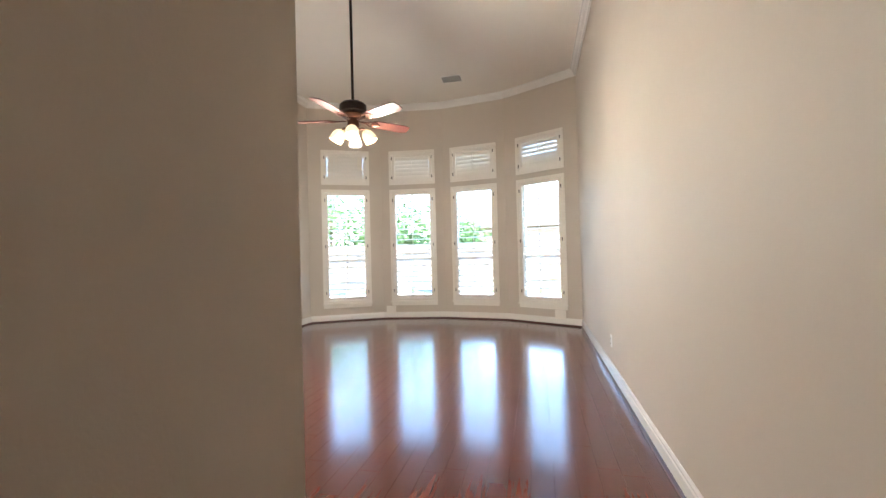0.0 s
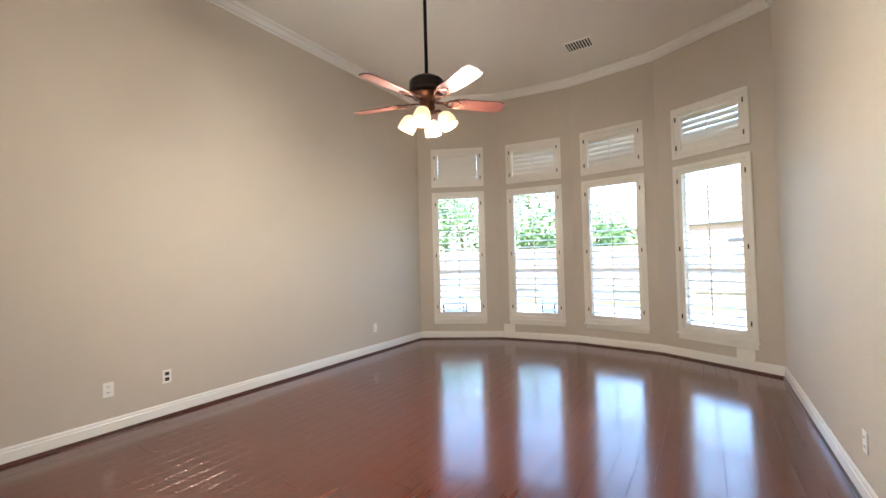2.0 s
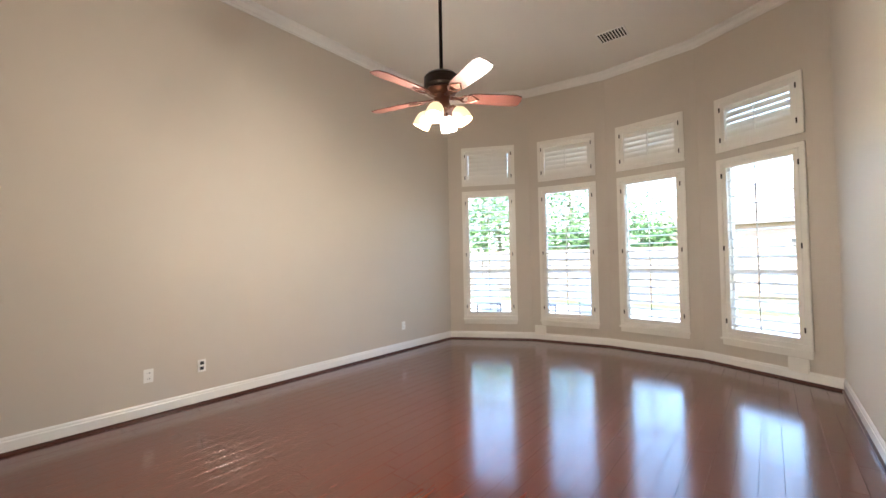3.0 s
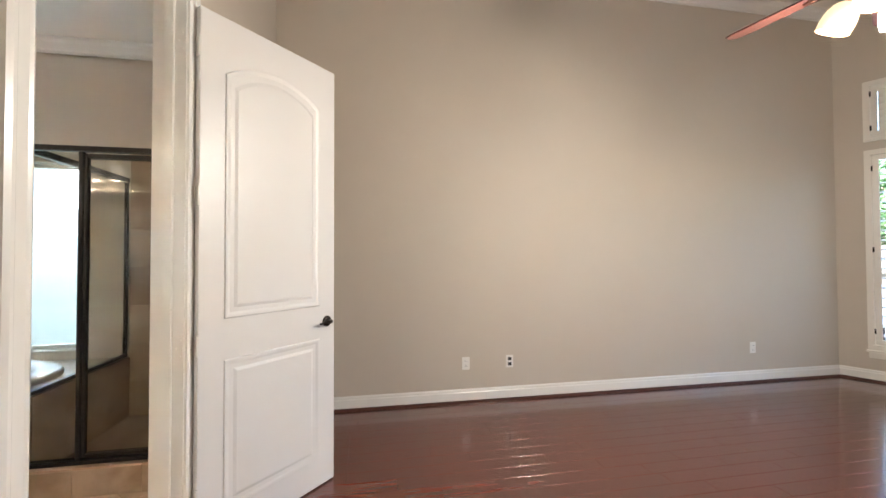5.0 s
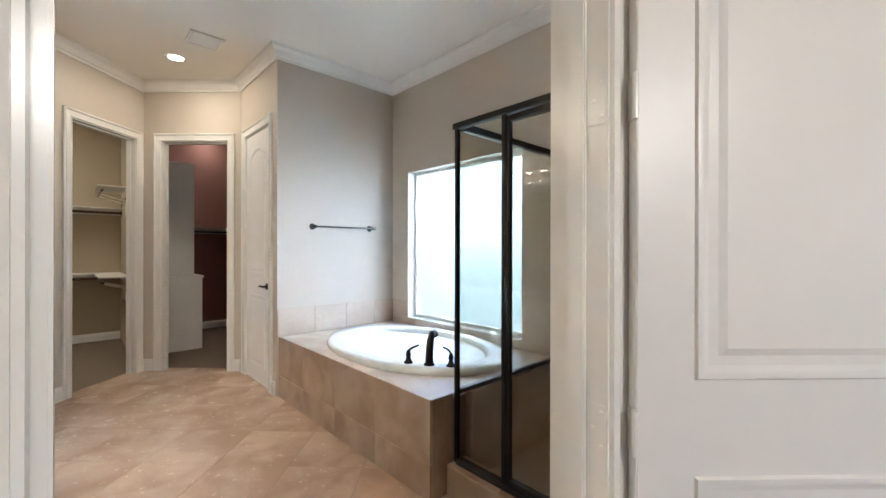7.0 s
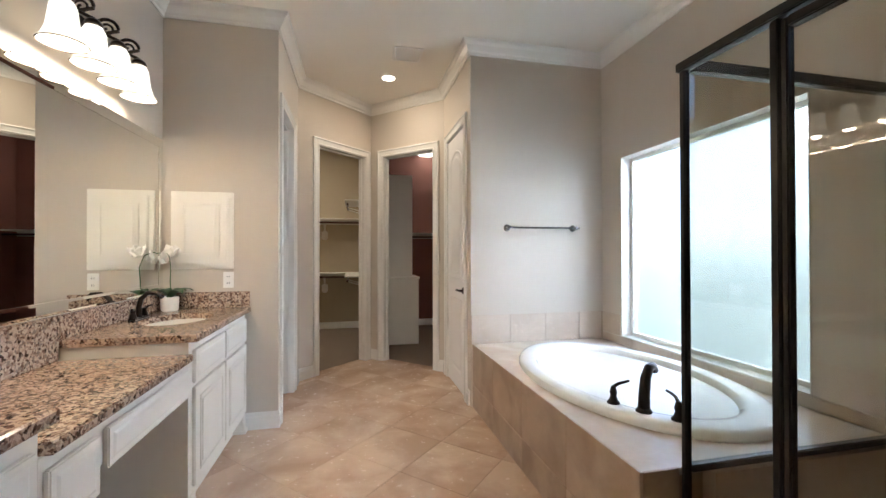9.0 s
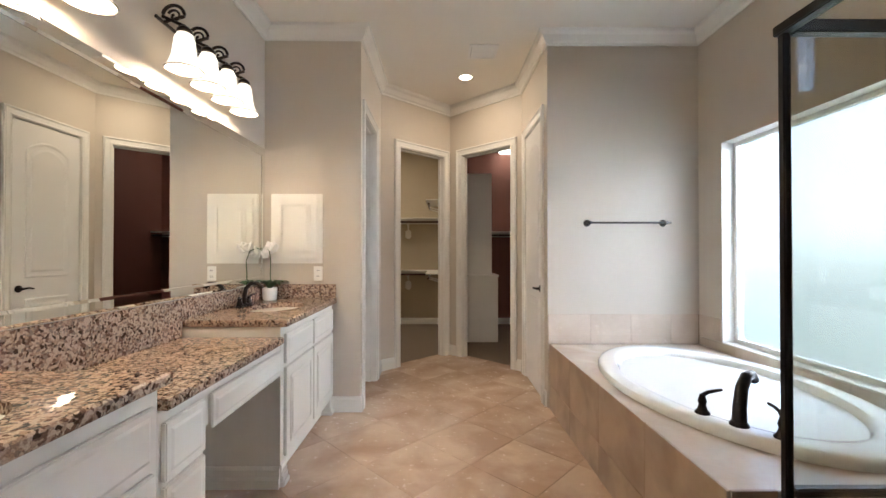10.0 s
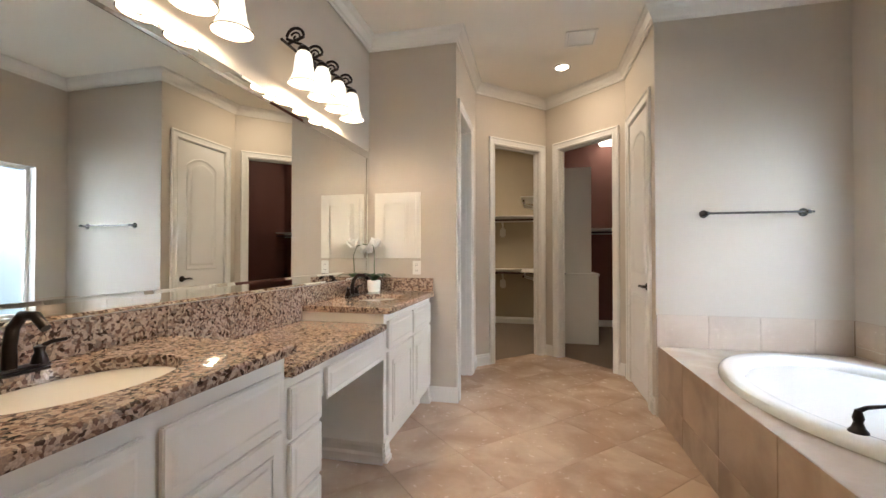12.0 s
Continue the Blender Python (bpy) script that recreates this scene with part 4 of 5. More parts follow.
def front(parent, name, y0, y1, z0, z1, raised):
    """An overlay drawer or door front on the vanity's face."""
    b = box(FXV - 0.019, y0, z0, FXV - 0.0005, y1, z1, 0.004)
    f = part(name, b, M_CAB, parent)
    m = 0.055 if raised else 0.022
    bm = bmesh.new()
    a = [bm.verts.new((FXV - 0.0185, y, z)) for y, z in ((y0 + m, z0 + m), (y1 - m, z0 + m), (y1 - m, z1 - m), (y0 + m, z1 - m))]
    k = 0.012
    g = [bm.verts.new((FXV - (0.012 if raised else 0.0225), y, z)) for y, z in ((y0 + m + k, z0 + m + k), (y1 - m - k, z0 + m + k), (y1 - m - k, z1 - m - k), (y0 + m + k, z1 - m - k))]
    if raised:
        part("panel_molding", frame_ring(y1 - y0 - 2 * m, z1 - z0 - 2 * m, 0.012, 0.006, x0=y0 + m, z0=z0 + m, bevel=0.003), M_CAB, f).matrix_basis = Matrix(((0, 1, 0, FXV - 0.018), (1, 0, 0, 0), (0, 0, 1, 0), (0, 0, 0, 1)))
        bm.free()
        k = 0.03
        part("raised_panel", box(FXV - 0.024, y0 + m + k, z0 + m + k, FXV - 0.0185, y1 - m - k, z1 - m - k, 0.0035), M_CAB, f)
    else:
        for i in range(4):
            bm.faces.new((a[i], a[(i + 1) % 4], g[(i + 1) % 4], g[i]))
        bm.faces.new(g)
        part("raised_field", bm, M_CAB, f)
    return f


def base_molding(parent, pts):
    part("base_molding", sweep([(0, 0), (0.022, 0), (0.022, 0.05), (0.012, 0.065), (0.012, 0.1), (0.004, 0.115), (0, 0.115)], pts), M_CAB, parent)


near = thing("vanity_cabinet", "cream painted vanity cabinet under the near sink", "cabinet", group="vanity cabinets")
part("body", box(FXV, Y_A, 0.0, VX - 0.002, YN - 0.003, CH - CTK - 0.2), M_CAB, near)
part("face_frame", box(FXV, Y_A, CH - CTK - 0.2, FXV + 0.03, YN - 0.003, CH - CTK - 0.001), M_CAB, near)
part("side", box(FXV + 0.03, Y_A, CH - CTK - 0.2, VX - 0.002, Y_A + 0.018, CH - CTK - 0.001), M_CAB, near)
front(near, "drawer_front", -0.35, 0.11, 0.635, 0.815, False)
front(near, "drawer_front", 0.15, 0.62, 0.635, 0.815, False)
front(near, "cabinet_door", -0.35, 0.11, 0.14, 0.615, True)
front(near, "cabinet_door", 0.15, 0.62, 0.14, 0.615, True)
stack = thing("drawer_cabinet", "narrow cream stack of three vanity drawers", "cabinet", group="vanity cabinets")
part("body", box(FXV, Y_B, 0.0, VX - 0.002, Y_A - 0.001, CM - CTK - 0.001), M_CAB, stack)
for z0, z1 in ((0.12, 0.33), (0.345, 0.545), (0.56, 0.745)):
    front(stack, "drawer_front", Y_B + 0.012, Y_A - 0.014, z0, z1, False)
pen = thing("desk_cabinet", "shallow cream drawer over the knee space", "drawer", group="vanity cabinets")
part("rail", box(FXV + 0.001, Y_C + 0.001, CM - CTK - 0.15, FXV + 0.03, Y_B - 0.001, CM - CTK - 0.001), M_CAB, pen)
front(pen, "drawer_front", Y_C + 0.03, Y_B - 0.03, CM - CTK - 0.165, CM - CTK - 0.035, False)
far = thing("vanity_cabinet", "cream painted vanity cabinet with scrolled feet under the far sink", "cabinet", group="vanity cabinets")
part("body", box(FXV, PY + 0.002, 0.11, VX - 0.002, Y_C, CH - CTK - 0.2), M_CAB, far)
part("face_frame", box(FXV, PY + 0.002, CH - CTK - 0.2, FXV + 0.03, Y_C, CH - CTK - 0.001), M_CAB, far)
part("side", box(FXV + 0.03, Y_C - 0.018, CH - CTK - 0.2, VX - 0.002, Y_C, CH - CTK - 0.001), M_CAB, far)
part("plinth", box(FXV + 0.06, PY + 0.002, 0, VX - 0.002, Y_C - 0.001, 0.11), M_CAB, far)
mid = (PY + Y_C) / 2
for a, b in ((PY + 0.03, mid - 0.008), (mid + 0.008, Y_C - 0.04)):
    front(far, "drawer_front", a, b, 0.66, 0.825, False)
    front(far, "cabinet_door", a, b, 0.15, 0.64, True)
base_molding(far, [(FXV, Y_C), (VX - 0.002, Y_C)])
for y in (Y_C - 0.05, PY + 0.03):
    bm = bmesh.new()
    for i, (z, o) in enumerate(((0.0, 0.026), (0.03, 0.022), (0.06, 0.008), (0.085, 0.012), (0.12, 0.002))):
        if i:
            box(FXV - (o + po) / 2, y - 0.03, pz, FXV + 0.06, y + 0.05, z, 0.003, bm)
        pz, po = z, o
    part("foot", bm, M_CAB, far, "scrolled bracket foot")
struct("wall_outlet_backing", box(VX - 0.004, -1.18, 0.50, VX - 0.001, -1.11, 0.62, 0.001), M_PLATE, "white outlet plate in the knee space", "outlet")


def sink(s, z, label):
    k = thing("sink", label, "sink", pose(s[0], s[1], z))
    ax, ay = s[2] + 0.012, s[3] + 0.012
    part("bowl", lathe([(1.0, -CTK - 0.001), (0.96, -CTK - 0.02), (0.88, -0.10), (0.7, -0.15), (0.4, -0.17), (0.12, -0.175), (0, -0.175)], 40, ax, ay), M_CHINA, k, "", True)
    part("drain", turned(lathe([(0, 0), (0.022, 0), (0.02, 0.003), (0, 0.004)], 16), pose(0, 0, -0.174)), M_BRONZE, k, "", True)


sink(S1, CH, "cream undermount oval sink")
sink(S2, CH, "cream undermount oval sink")


def faucet(at):
    f = thing("sink_faucet", "dark bronze arched sink faucet with two levers", "faucet", at, group="sink faucets")
    part("base", box(-0.027, -0.09, 0, 0.027, 0.09, 0.018, 0.009), M_BRONZE, f)
    part("spout", tube([(0, 0, 0.015), (0, 0, 0.075), (-0.012, 0, 0.125), (-0.045, 0, 0.158), (-0.09, 0, 0.158), (-0.125, 0, 0.128)], 0.016, 12, r_end=0.0115), M_BRONZE, f, "", True)
    for s in (-1, 1):
        part("valve", turned(lathe([(0, 0), (0.02, 0), (0.016, 0.02), (0.011, 0.03), (0.014, 0.045), (0, 0.052)], 16), pose(0, s * 0.066, 0.017)), M_BRONZE, f, "", True)
        part("lever", tube([(0, s * 0.066, 0.06), (-0.012, s * 0.085, 0.072), (-0.02, s * 0.118, 0.074)], 0.007, 8, r_end=0.005), M_BRONZE, f, "", True)


faucet(pose(-0.67, 0.12, CH))
faucet(pose(-0.67, -1.88, CH))

# mirror
MZ0, MZ1, MY0, MY1 = 1.026, 2.10, PY + 0.012, YN - 0.03
mr = thing("wall_mirror", "large wall mirror hung above the granite vanity", "mirror")
bw_ = 0.062
part("mirror_glass", box(VX - 0.008, MY0 + bw_, MZ0 + bw_, VX - 0.002, MY1 - bw_, MZ1 - bw_), M_MIRROR, mr)


def strip(y0, z0, y1, z1, flat):
    bm = bmesh.new()
    c = 0.013
    lo = [(y0, z0), (y1, z0), (y1, z1), (y0, z1)]
    hi = [(y0 + c, z0 + c), (y1 - c, z0 + c), (y1 - c, z1 - c), (y0 + c, z1 - c)]
    a = [bm.verts.new((VX - 0.002, y, z)) for y, z in lo]
    b = [bm.verts.new((VX - 0.010, y, z)) for y, z in lo]
    d = [bm.verts.new((VX - 0.0135, y, z)) for y, z in hi]
    for r, q in ((a, b), (b, d)):
        for i in range(4):
            bm.faces.new((r[i], r[(i + 1) % 4], q[(i + 1) % 4], q[i]))
    bm.faces.new(d)
    bm.faces.new(a)
    part("bevelled_strip", bm, M_MIRROR, mr)


strip(MY0, MZ1 - bw_ + 0.001, MY1, MZ1, 0)
strip(MY0, MZ0, MY1, MZ0 + bw_ - 0.001, 0)
strip(MY0, MZ0 + bw_, MY0 + bw_ - 0.001, MZ1 - bw_, 0)
strip(MY1 - bw_ + 0.001, MZ0 + bw_, MY1, MZ1 - bw_, 0)


# vanity lights
def vanity_light(yc):
    f = thing("vanity_light", "dark scrolled iron vanity light with four lit bell shades", "wall lamp", pose(VX, yc, 2.424), group="vanity lights")
    part("back_plate", box(-0.02, -0.13, -0.055, -0.001, 0.13, 0.055, 0.01), M_BRONZE, f)
    part("cross_bar", tube([(-0.03, -0.36, 0.0), (-0.03, 0.36, 0.0)], 0.009, 8), M_BRONZE, f, "", True)
    for k in range(4):
        y = (k - 1.5) * 0.2035
        pts = [(-0.03, y, 0)]
        for i in range(15):
            a = math.pi * 1.0 - i / 14 * math.pi * 1.0
            pts.append((-0.08 + 0.055 * math.cos(math.pi - a) * -1, y, 0.03 + 0.055 * math.sin(a)))
        pts.append((-0.135, y, -0.02))
        arm = tube(pts, 0.0085, 8)
        curl = []
        for i in range(18):
            a = i / 17 * 2.3 * math.pi
            r = 0.034 * (1 - i / 22)
            curl.append((-0.085 + r * math.cos(a + 0.4), y, 0.03 + r * math.sin(a + 0.4)))
        tube(curl, 0.006, 6, arm)
        part("arm", arm, M_BRONZE, f, "", True)
        part("cup", turned(lathe([(0, 0.03), (0.018, 0.028), (0.034, 0.012), (0.036, 0.0), (0.03, -0.006), (0, -0.006)], 20), pose(-0.135, y, -0.05)), M_BRONZE, f, "", True)
        shade = lathe([(0.034, -0.005), (0.046, -0.03), (0.052, -0.08), (0.058, -0.125), (0.072, -0.165), (0.086, -0.185), (0.083, -0.186), (0.069, -0.163), (0.054, -0.125), (0.048, -0.08), (0.042, -0.03), (0.03, -0.006)], 28, ring=True)
        sd = part("shade", turned(shade, pose(-0.135, y, -0.055)), M_SHADE, f, "lit opal glass bell", True)
        part("rim_band", turned(lathe([(0.0845, -0.183), (0.088, -0.186), (0.0845, -0.19), (0.082, -0.187)], 28, ring=True), pose(-0.135, y, -0.055)), M_BRONZE, sd, "dark rim", True)
        part("bulb", turned(lathe([(0, -0.02), (0.014, -0.03), (0.024, -0.07), (0.027, -0.095), (0.018, -0.118), (0, -0.125)], 16), pose(-0.135, y, -0.055)), M_BULB, f, "lit bulb", True)
        lamp("vanity_bulb", "POINT", (VX - 0.135, yc + y, 2.424 - 0.055 - 0.165), VANITY_W, WARM, 0.035)


vanity_light(-1.45)
vanity_light(-0.29)

# recessed can, vents, closet tube
can = thing("recessed_light", "lit round recessed ceiling light", "ceiling light", pose(-2.262, -3.283, BCT))
part("trim_ring", lathe([(0.062, -0.001), (0.085, -0.001), (0.083, -0.008), (0.064, -0.006)], 32, ring=True), M_WHITE, can, "", True)
part("lens", lathe([(0, -0.003), (0.061, -0.003), (0.055, -0.006), (0, -0.008)], 32), M_LENS, can, "lit lens", True)
lamp("can_light", "AREA", (-2.262, -3.283, BCT - 0.012), CAN_W, WARM, 0.11, (-2.262, -3.2831, 0))
cl = thing("closet_light", "lit fluorescent closet ceiling light", "ceiling light")
part("housing", box(-3.3, -6.25, BCT - 0.035, -3.02, -5.35, BCT - 0.001, 0.004), M_WHITE, cl)
part("diffuser", box(-3.29, -6.23, BCT - 0.085, -3.03, -5.37, BCT - 0.036, 0.02), M_TUBE, cl, "lit white diffuser")
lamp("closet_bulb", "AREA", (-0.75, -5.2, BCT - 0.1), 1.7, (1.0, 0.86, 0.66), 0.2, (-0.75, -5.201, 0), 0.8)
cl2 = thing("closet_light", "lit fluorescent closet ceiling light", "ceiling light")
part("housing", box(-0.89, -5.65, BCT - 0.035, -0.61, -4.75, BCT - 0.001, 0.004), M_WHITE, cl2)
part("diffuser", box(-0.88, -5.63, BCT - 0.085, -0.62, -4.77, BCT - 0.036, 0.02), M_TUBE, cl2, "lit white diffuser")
lamp("closet_tube", "AREA", (-3.16, -5.8, BCT - 0.1), CLOSET_W, (1.0, 0.86, 0.66), 0.2, (-3.16, -5.801, 0), 0.8)


def vent(at, w, d, label, slats=9, filter_=False):
    v = thing("ceiling_vent", label, "vent", at)
    part("backing", box(-w / 2 + 0.01, -d / 2 + 0.01, -0.002, w / 2 - 0.01, d / 2 - 0.01, -0.0005), M_DARKSLOT, v)
    bm = bmesh.new()
    for b in ((-w / 2, -d / 2, w / 2, -d / 2 + 0.022), (-w / 2, d / 2 - 0.022, w / 2, d / 2), (-w / 2, -d / 2 + 0.022, -w / 2 + 0.022, d / 2 - 0.022), (w / 2 - 0.022, -d / 2 + 0.022, w / 2, d / 2 - 0.022)):
        box(b[0], b[1], -0.012, b[2], b[3], -0.002, 0.002, bm)
    part("frame", bm, M_PLATE, v)
    for i in range(slats):
        y = -d / 2 + 0.03 + (d - 0.06) * (i + 0.5) / slats
        part("slat", turned(box(-w / 2 + 0.024, -0.008, -0.001, w / 2 - 0.024, 0.008, 0.001), pose(0, y, -0.009, 18)), M_PLATE, v)


vent(pose(-1.25, 6.5, CT, 0, 0, 90), 0.27, 0.34, "white louvred ceiling vent in the bedroom", 8)
vent(pose(-2.383, -2.746, BCT), 0.26, 0.26, "white exhaust vent in the bathroom ceiling", 11)

# medicine cabinet, outlets, towel bar
mc = thing("medicine_cabinet", "cream wall cabinet door with raised panel", "cabinet", pose(0, 0, 0))
mx0, mx1, mz0, mz1 = -1.056, -0.645, 1.187, 1.745
fr = frame_ring(mx1 - mx0, mz1 - mz0, 0.045, 0.014, x0=mx0, z0=mz0, bevel=0.004)
turned(fr, Matrix(((1, 0, 0, 0), (0, -1, 0, PY), (0, 0, 1, 0), (0, 0, 0, 1))))
part("face_frame", fr, M_CAB, mc)
cdoor = part("cabinet_door", box(mx0 + 0.035, PY + 0.0145, mz0 + 0.035, mx1 - 0.035, PY + 0.032, mz1 - 0.035, 0.006), M_CAB, mc)
rp = frame_ring(mx1 - mx0 - 0.17, mz1 - mz0 - 0.17, 0.014, 0.006, x0=mx0 + 0.085, z0=mz0 + 0.085, bevel=0.003)
turned(rp, Matrix(((1, 0, 0, 0), (0, -1, 0, PY + 0.032), (0, 0, 1, 0), (0, 0, 0, 1))))
part("panel_molding", rp, M_CAB, cdoor)
part("raised_panel", box(mx0 + 0.12, PY + 0.031, mz0 + 0.12, mx1 - 0.12, PY + 0.038, mz1 - 0.12, 0.004), M_CAB, cdoor)


def outlet(at, label, dark=False):
    """A cover plate; local -y points into the room."""
    o = thing("wall_outlet", label, "outlet", at, group="wall plates")
    part("plate", box(-0.036, -0.006, -0.058, 0.036, 0, 0.058, 0.0025), M_PLATE, o)
    for z in (-0.024, 0.024):
        r = part("receptacle", box(-0.017, -0.008, z - 0.015, 0.017, -0.006, z + 0.015, 0.0008), M_DARKSLOT if dark else M_PLATE, o)
        if not dark:
            for x in (-0.007, 0.007):
                part("slot", box(x - 0.0016, -0.0088, z - 0.006, x + 0.0016, -0.0081, z + 0.006), M_DARKSLOT, r)


outlet(pose(XL, 2.459, 0.357, 0, 0, 90), "white duplex outlet on the beige wall")
outlet(pose(XL, 2.879, 0.357, 0, 0, 90), "white cable jack plate with dark sockets", True)
outlet(pose(XL, 5.58, 0.365, 0, 0, 90), "white duplex outlet on the beige wall")
outlet(pose(XR, 4.18, 0.335, 0, 0, -90), "white duplex outlet on the beige wall")
outlet(pose(-1.02, PY, 1.107, 0, 0, 180), "white outlet above the granite splash")
for k, s in ((0, 0.30), (2, 0.22)):
    a, b = Vector(BAY[k]), Vector(BAY[k + 1])
    d = (b - a).normalized()
    p = a + d * (0.36 if k == 0 else (b - a).length - 0.14)
    r = thing("floor_register", "painted wall register at the baseboard", "vent", pose(p.x, p.y, 0, 0, 0, math.degrees(math.atan2(-d.y, -d.x))))
    part("plate", box(-0.09, -0.026, 0.1, 0.09, 0, 0.245, 0.006), M_SHUT, r)
    part("grille", box(-0.07, -0.029, 0.155, 0.07, -0.026, 0.23, 0.002), M_SHUT, r)

tb = thing("towel_bar", "dark pewter towel bar with round posts", "towel bar")
for x in (-3.205, -3.83):
    part("post", turned(lathe([(0, 0), (0.03, 0), (0.028, 0.008), (0.016, 0.014), (0.011, 0.03), (0.014, 0.055), (0.015, 0.07), (0, 0.075)], 20), pose(x, TY, 1.516, -90)), M_CHROME, tb, "", True)
part("bar", tube([(-3.18, TY + 0.058, 1.516), (-3.865, TY + 0.058, 1.516)], 0.0085, 12), M_CHROME, tb, "", True)

# orchid
orc = thing("orchid", "white orchid in a white ceramic pot", "plant", pose(-0.68, PY + 0.11, CH))
part("pot", lathe([(0, 0), (0.046, 0), (0.052, 0.01), (0.056, 0.09), (0.055, 0.096), (0.05, 0.094), (0.048, 0.08), (0, 0.08)], 28), M_POT, orc, "white ceramic pot", True)
part("bark", lathe([(0.047, 0.081), (0.02, 0.088), (0, 0.086)], 16), M_SOIL, orc)
rng = random.Random(5)


def leaf_mesh(bm, base, ang, ln, wd, lift, droop):
    ca, sa = math.cos(ang), math.sin(ang)
    rows = []
    for i in range(7):
        u = i / 6
        r, z = ln * u, lift * math.sin(u * 1.7) - droop * u * u
        w = wd * math.sin(math.pi * min(0.98, 0.12 + 0.86 * u)) ** 0.7
        rows.append([bm.verts.new((base[0] + ca * r - sa * s * w, base[1] + sa * r + ca * s * w, base[2] + z + abs(s) * 0.006)) for s in (-1, 0, 1)])
    for a, b in zip(rows, rows[1:]):
        for j in range(2):
            bm.faces.new((a[j], a[j + 1], b[j + 1], b[j]))


for ang, ln in ((2.4, 0.16), (-0.9, 0.15), (0.9, 0.13), (3.9, 0.15), (-2.1, 0.12)):
    bm = bmesh.new()
    leaf_mesh(bm, (0, 0, 0.085), ang, ln, 0.034, 0.09, 0.05)
    part("leaf", bm, M_LEAF, orc, "", True)
stem = [(0, 0, 0.08), (0.005, -0.008, 0.2), (0.0, -0.012, 0.3), (0.02, 0.01, 0.38), (0.06, 0.05, 0.40), (0.09, 0.09, 0.385)]
part("stem", tube([(x - 0.01, -y, z) for x, y, z in stem], 0.0035, 6), M_LEAF, orc)
for i in range(9):
    u = i / 8
    bx, by, bz = -0.05 + 0.13 * u, 0.03 - 0.10 * u, 0.30 + 0.11 * math.sin(1.0 + u * 1.9) + rng.uniform(-0.015, 0.015)
    bm = bmesh.new()
    for k in range(5):
        a = k * 2 * math.pi / 5 + rng.uniform(-0.2, 0.2)
        leaf_mesh(bm, (0, 0, 0), a, 0.043, 0.022, 0.006, 0.004)
    turned(bm, pose(bx, by, bz, rng.uniform(50, 110), rng.uniform(-30, 30), rng.uniform(-40, 100)))
    part("flower", bm, M_PETAL, orc)

# ---- ceiling fan ----
FC, FZ = (-1.62, 3.58), 2.48
fan = thing("ceiling_fan", "bronze ceiling fan with five cherry blades and lit glass shades", "ceiling fan", pose(FC[0], FC[1], FZ))
part("canopy", lathe([(0, CT - FZ), (0.075, CT - FZ), (0.07, CT - FZ - 0.03), (0.03, CT - FZ - 0.07), (0, CT - FZ - 0.07)], 28), M_BRONZE, fan, "", True)
part("down_rod", tube([(0, 0, 0.15), (0, 0, CT - FZ - 0.06)], 0.013, 12), M_BRONZE, fan, "", True)
part("motor_housing", lathe([(0, 0.17), (0.05, 0.168), (0.105, 0.16), (0.125, 0.14), (0.128, 0.075), (0.11, 0.06), (0, 0.06)], 36), M_BRONZE, fan, "", True)
part("motor_band", lathe([(0, 0.06), (0.10, 0.06), (0.115, 0.045), (0.10, 0.025), (0.065, 0.012), (0.055, -0.03), (0.06, -0.05), (0.05, -0.075), (0.055, -0.09), (0.03, -0.105), (0, -0.11)], 36), M_FANMETAL, fan, "", True)
for i in range(28):
    a = 2 * math.pi * i / 28
    part("rib", turned(box(0.062, -0.004, -0.005, 0.115, 0.004, 0.006, 0.002), pose(0, 0, 0.035, 0, 0, math.degrees(a)) @ pose(0, 0, 0, 0, -25, 0)), M_FANMETAL, fan)
BLADE0 = 48.0
blade = bmesh.new()
ol = [(0.19, -0.045), (0.24, -0.058), (0.54, -0.066), (0.585, -0.05), (0.595, 0.0), (0.585, 0.05), (0.54, 0.066), (0.24, 0.058), (0.19, 0.045)]
prism(ol, -0.004, 0.004, blade)
bl_me = mesh_of("blade", blade, M_BLADE)
iron = box(0.06, -0.014, -0.012, 0.16, 0.014, 0.0, 0.004)
for s in (-1, 1):
    tube([(0.12, 0, -0.006), (0.165, s * 0.035, -0.007), (0.215, s * 0.04, -0.008), (0.25, s * 0.012, -0.008), (0.27, 0, -0.008)], 0.007, 8, iron)
ir_me = smooth(mesh_of("blade_iron", iron, M_FANMETAL))
for i in range(5):
    a = BLADE0 + 72 * i
    b = new("blade", bl_me)
    b.parent, b.matrix_basis = fan, pose(0, 0, 0.0, 0, 0, a) @ pose(0, 0, 0.0, -13)
    k = new("blade_iron", ir_me)
    k.parent, k.matrix_basis = b, pose(0, 0, 0.001)
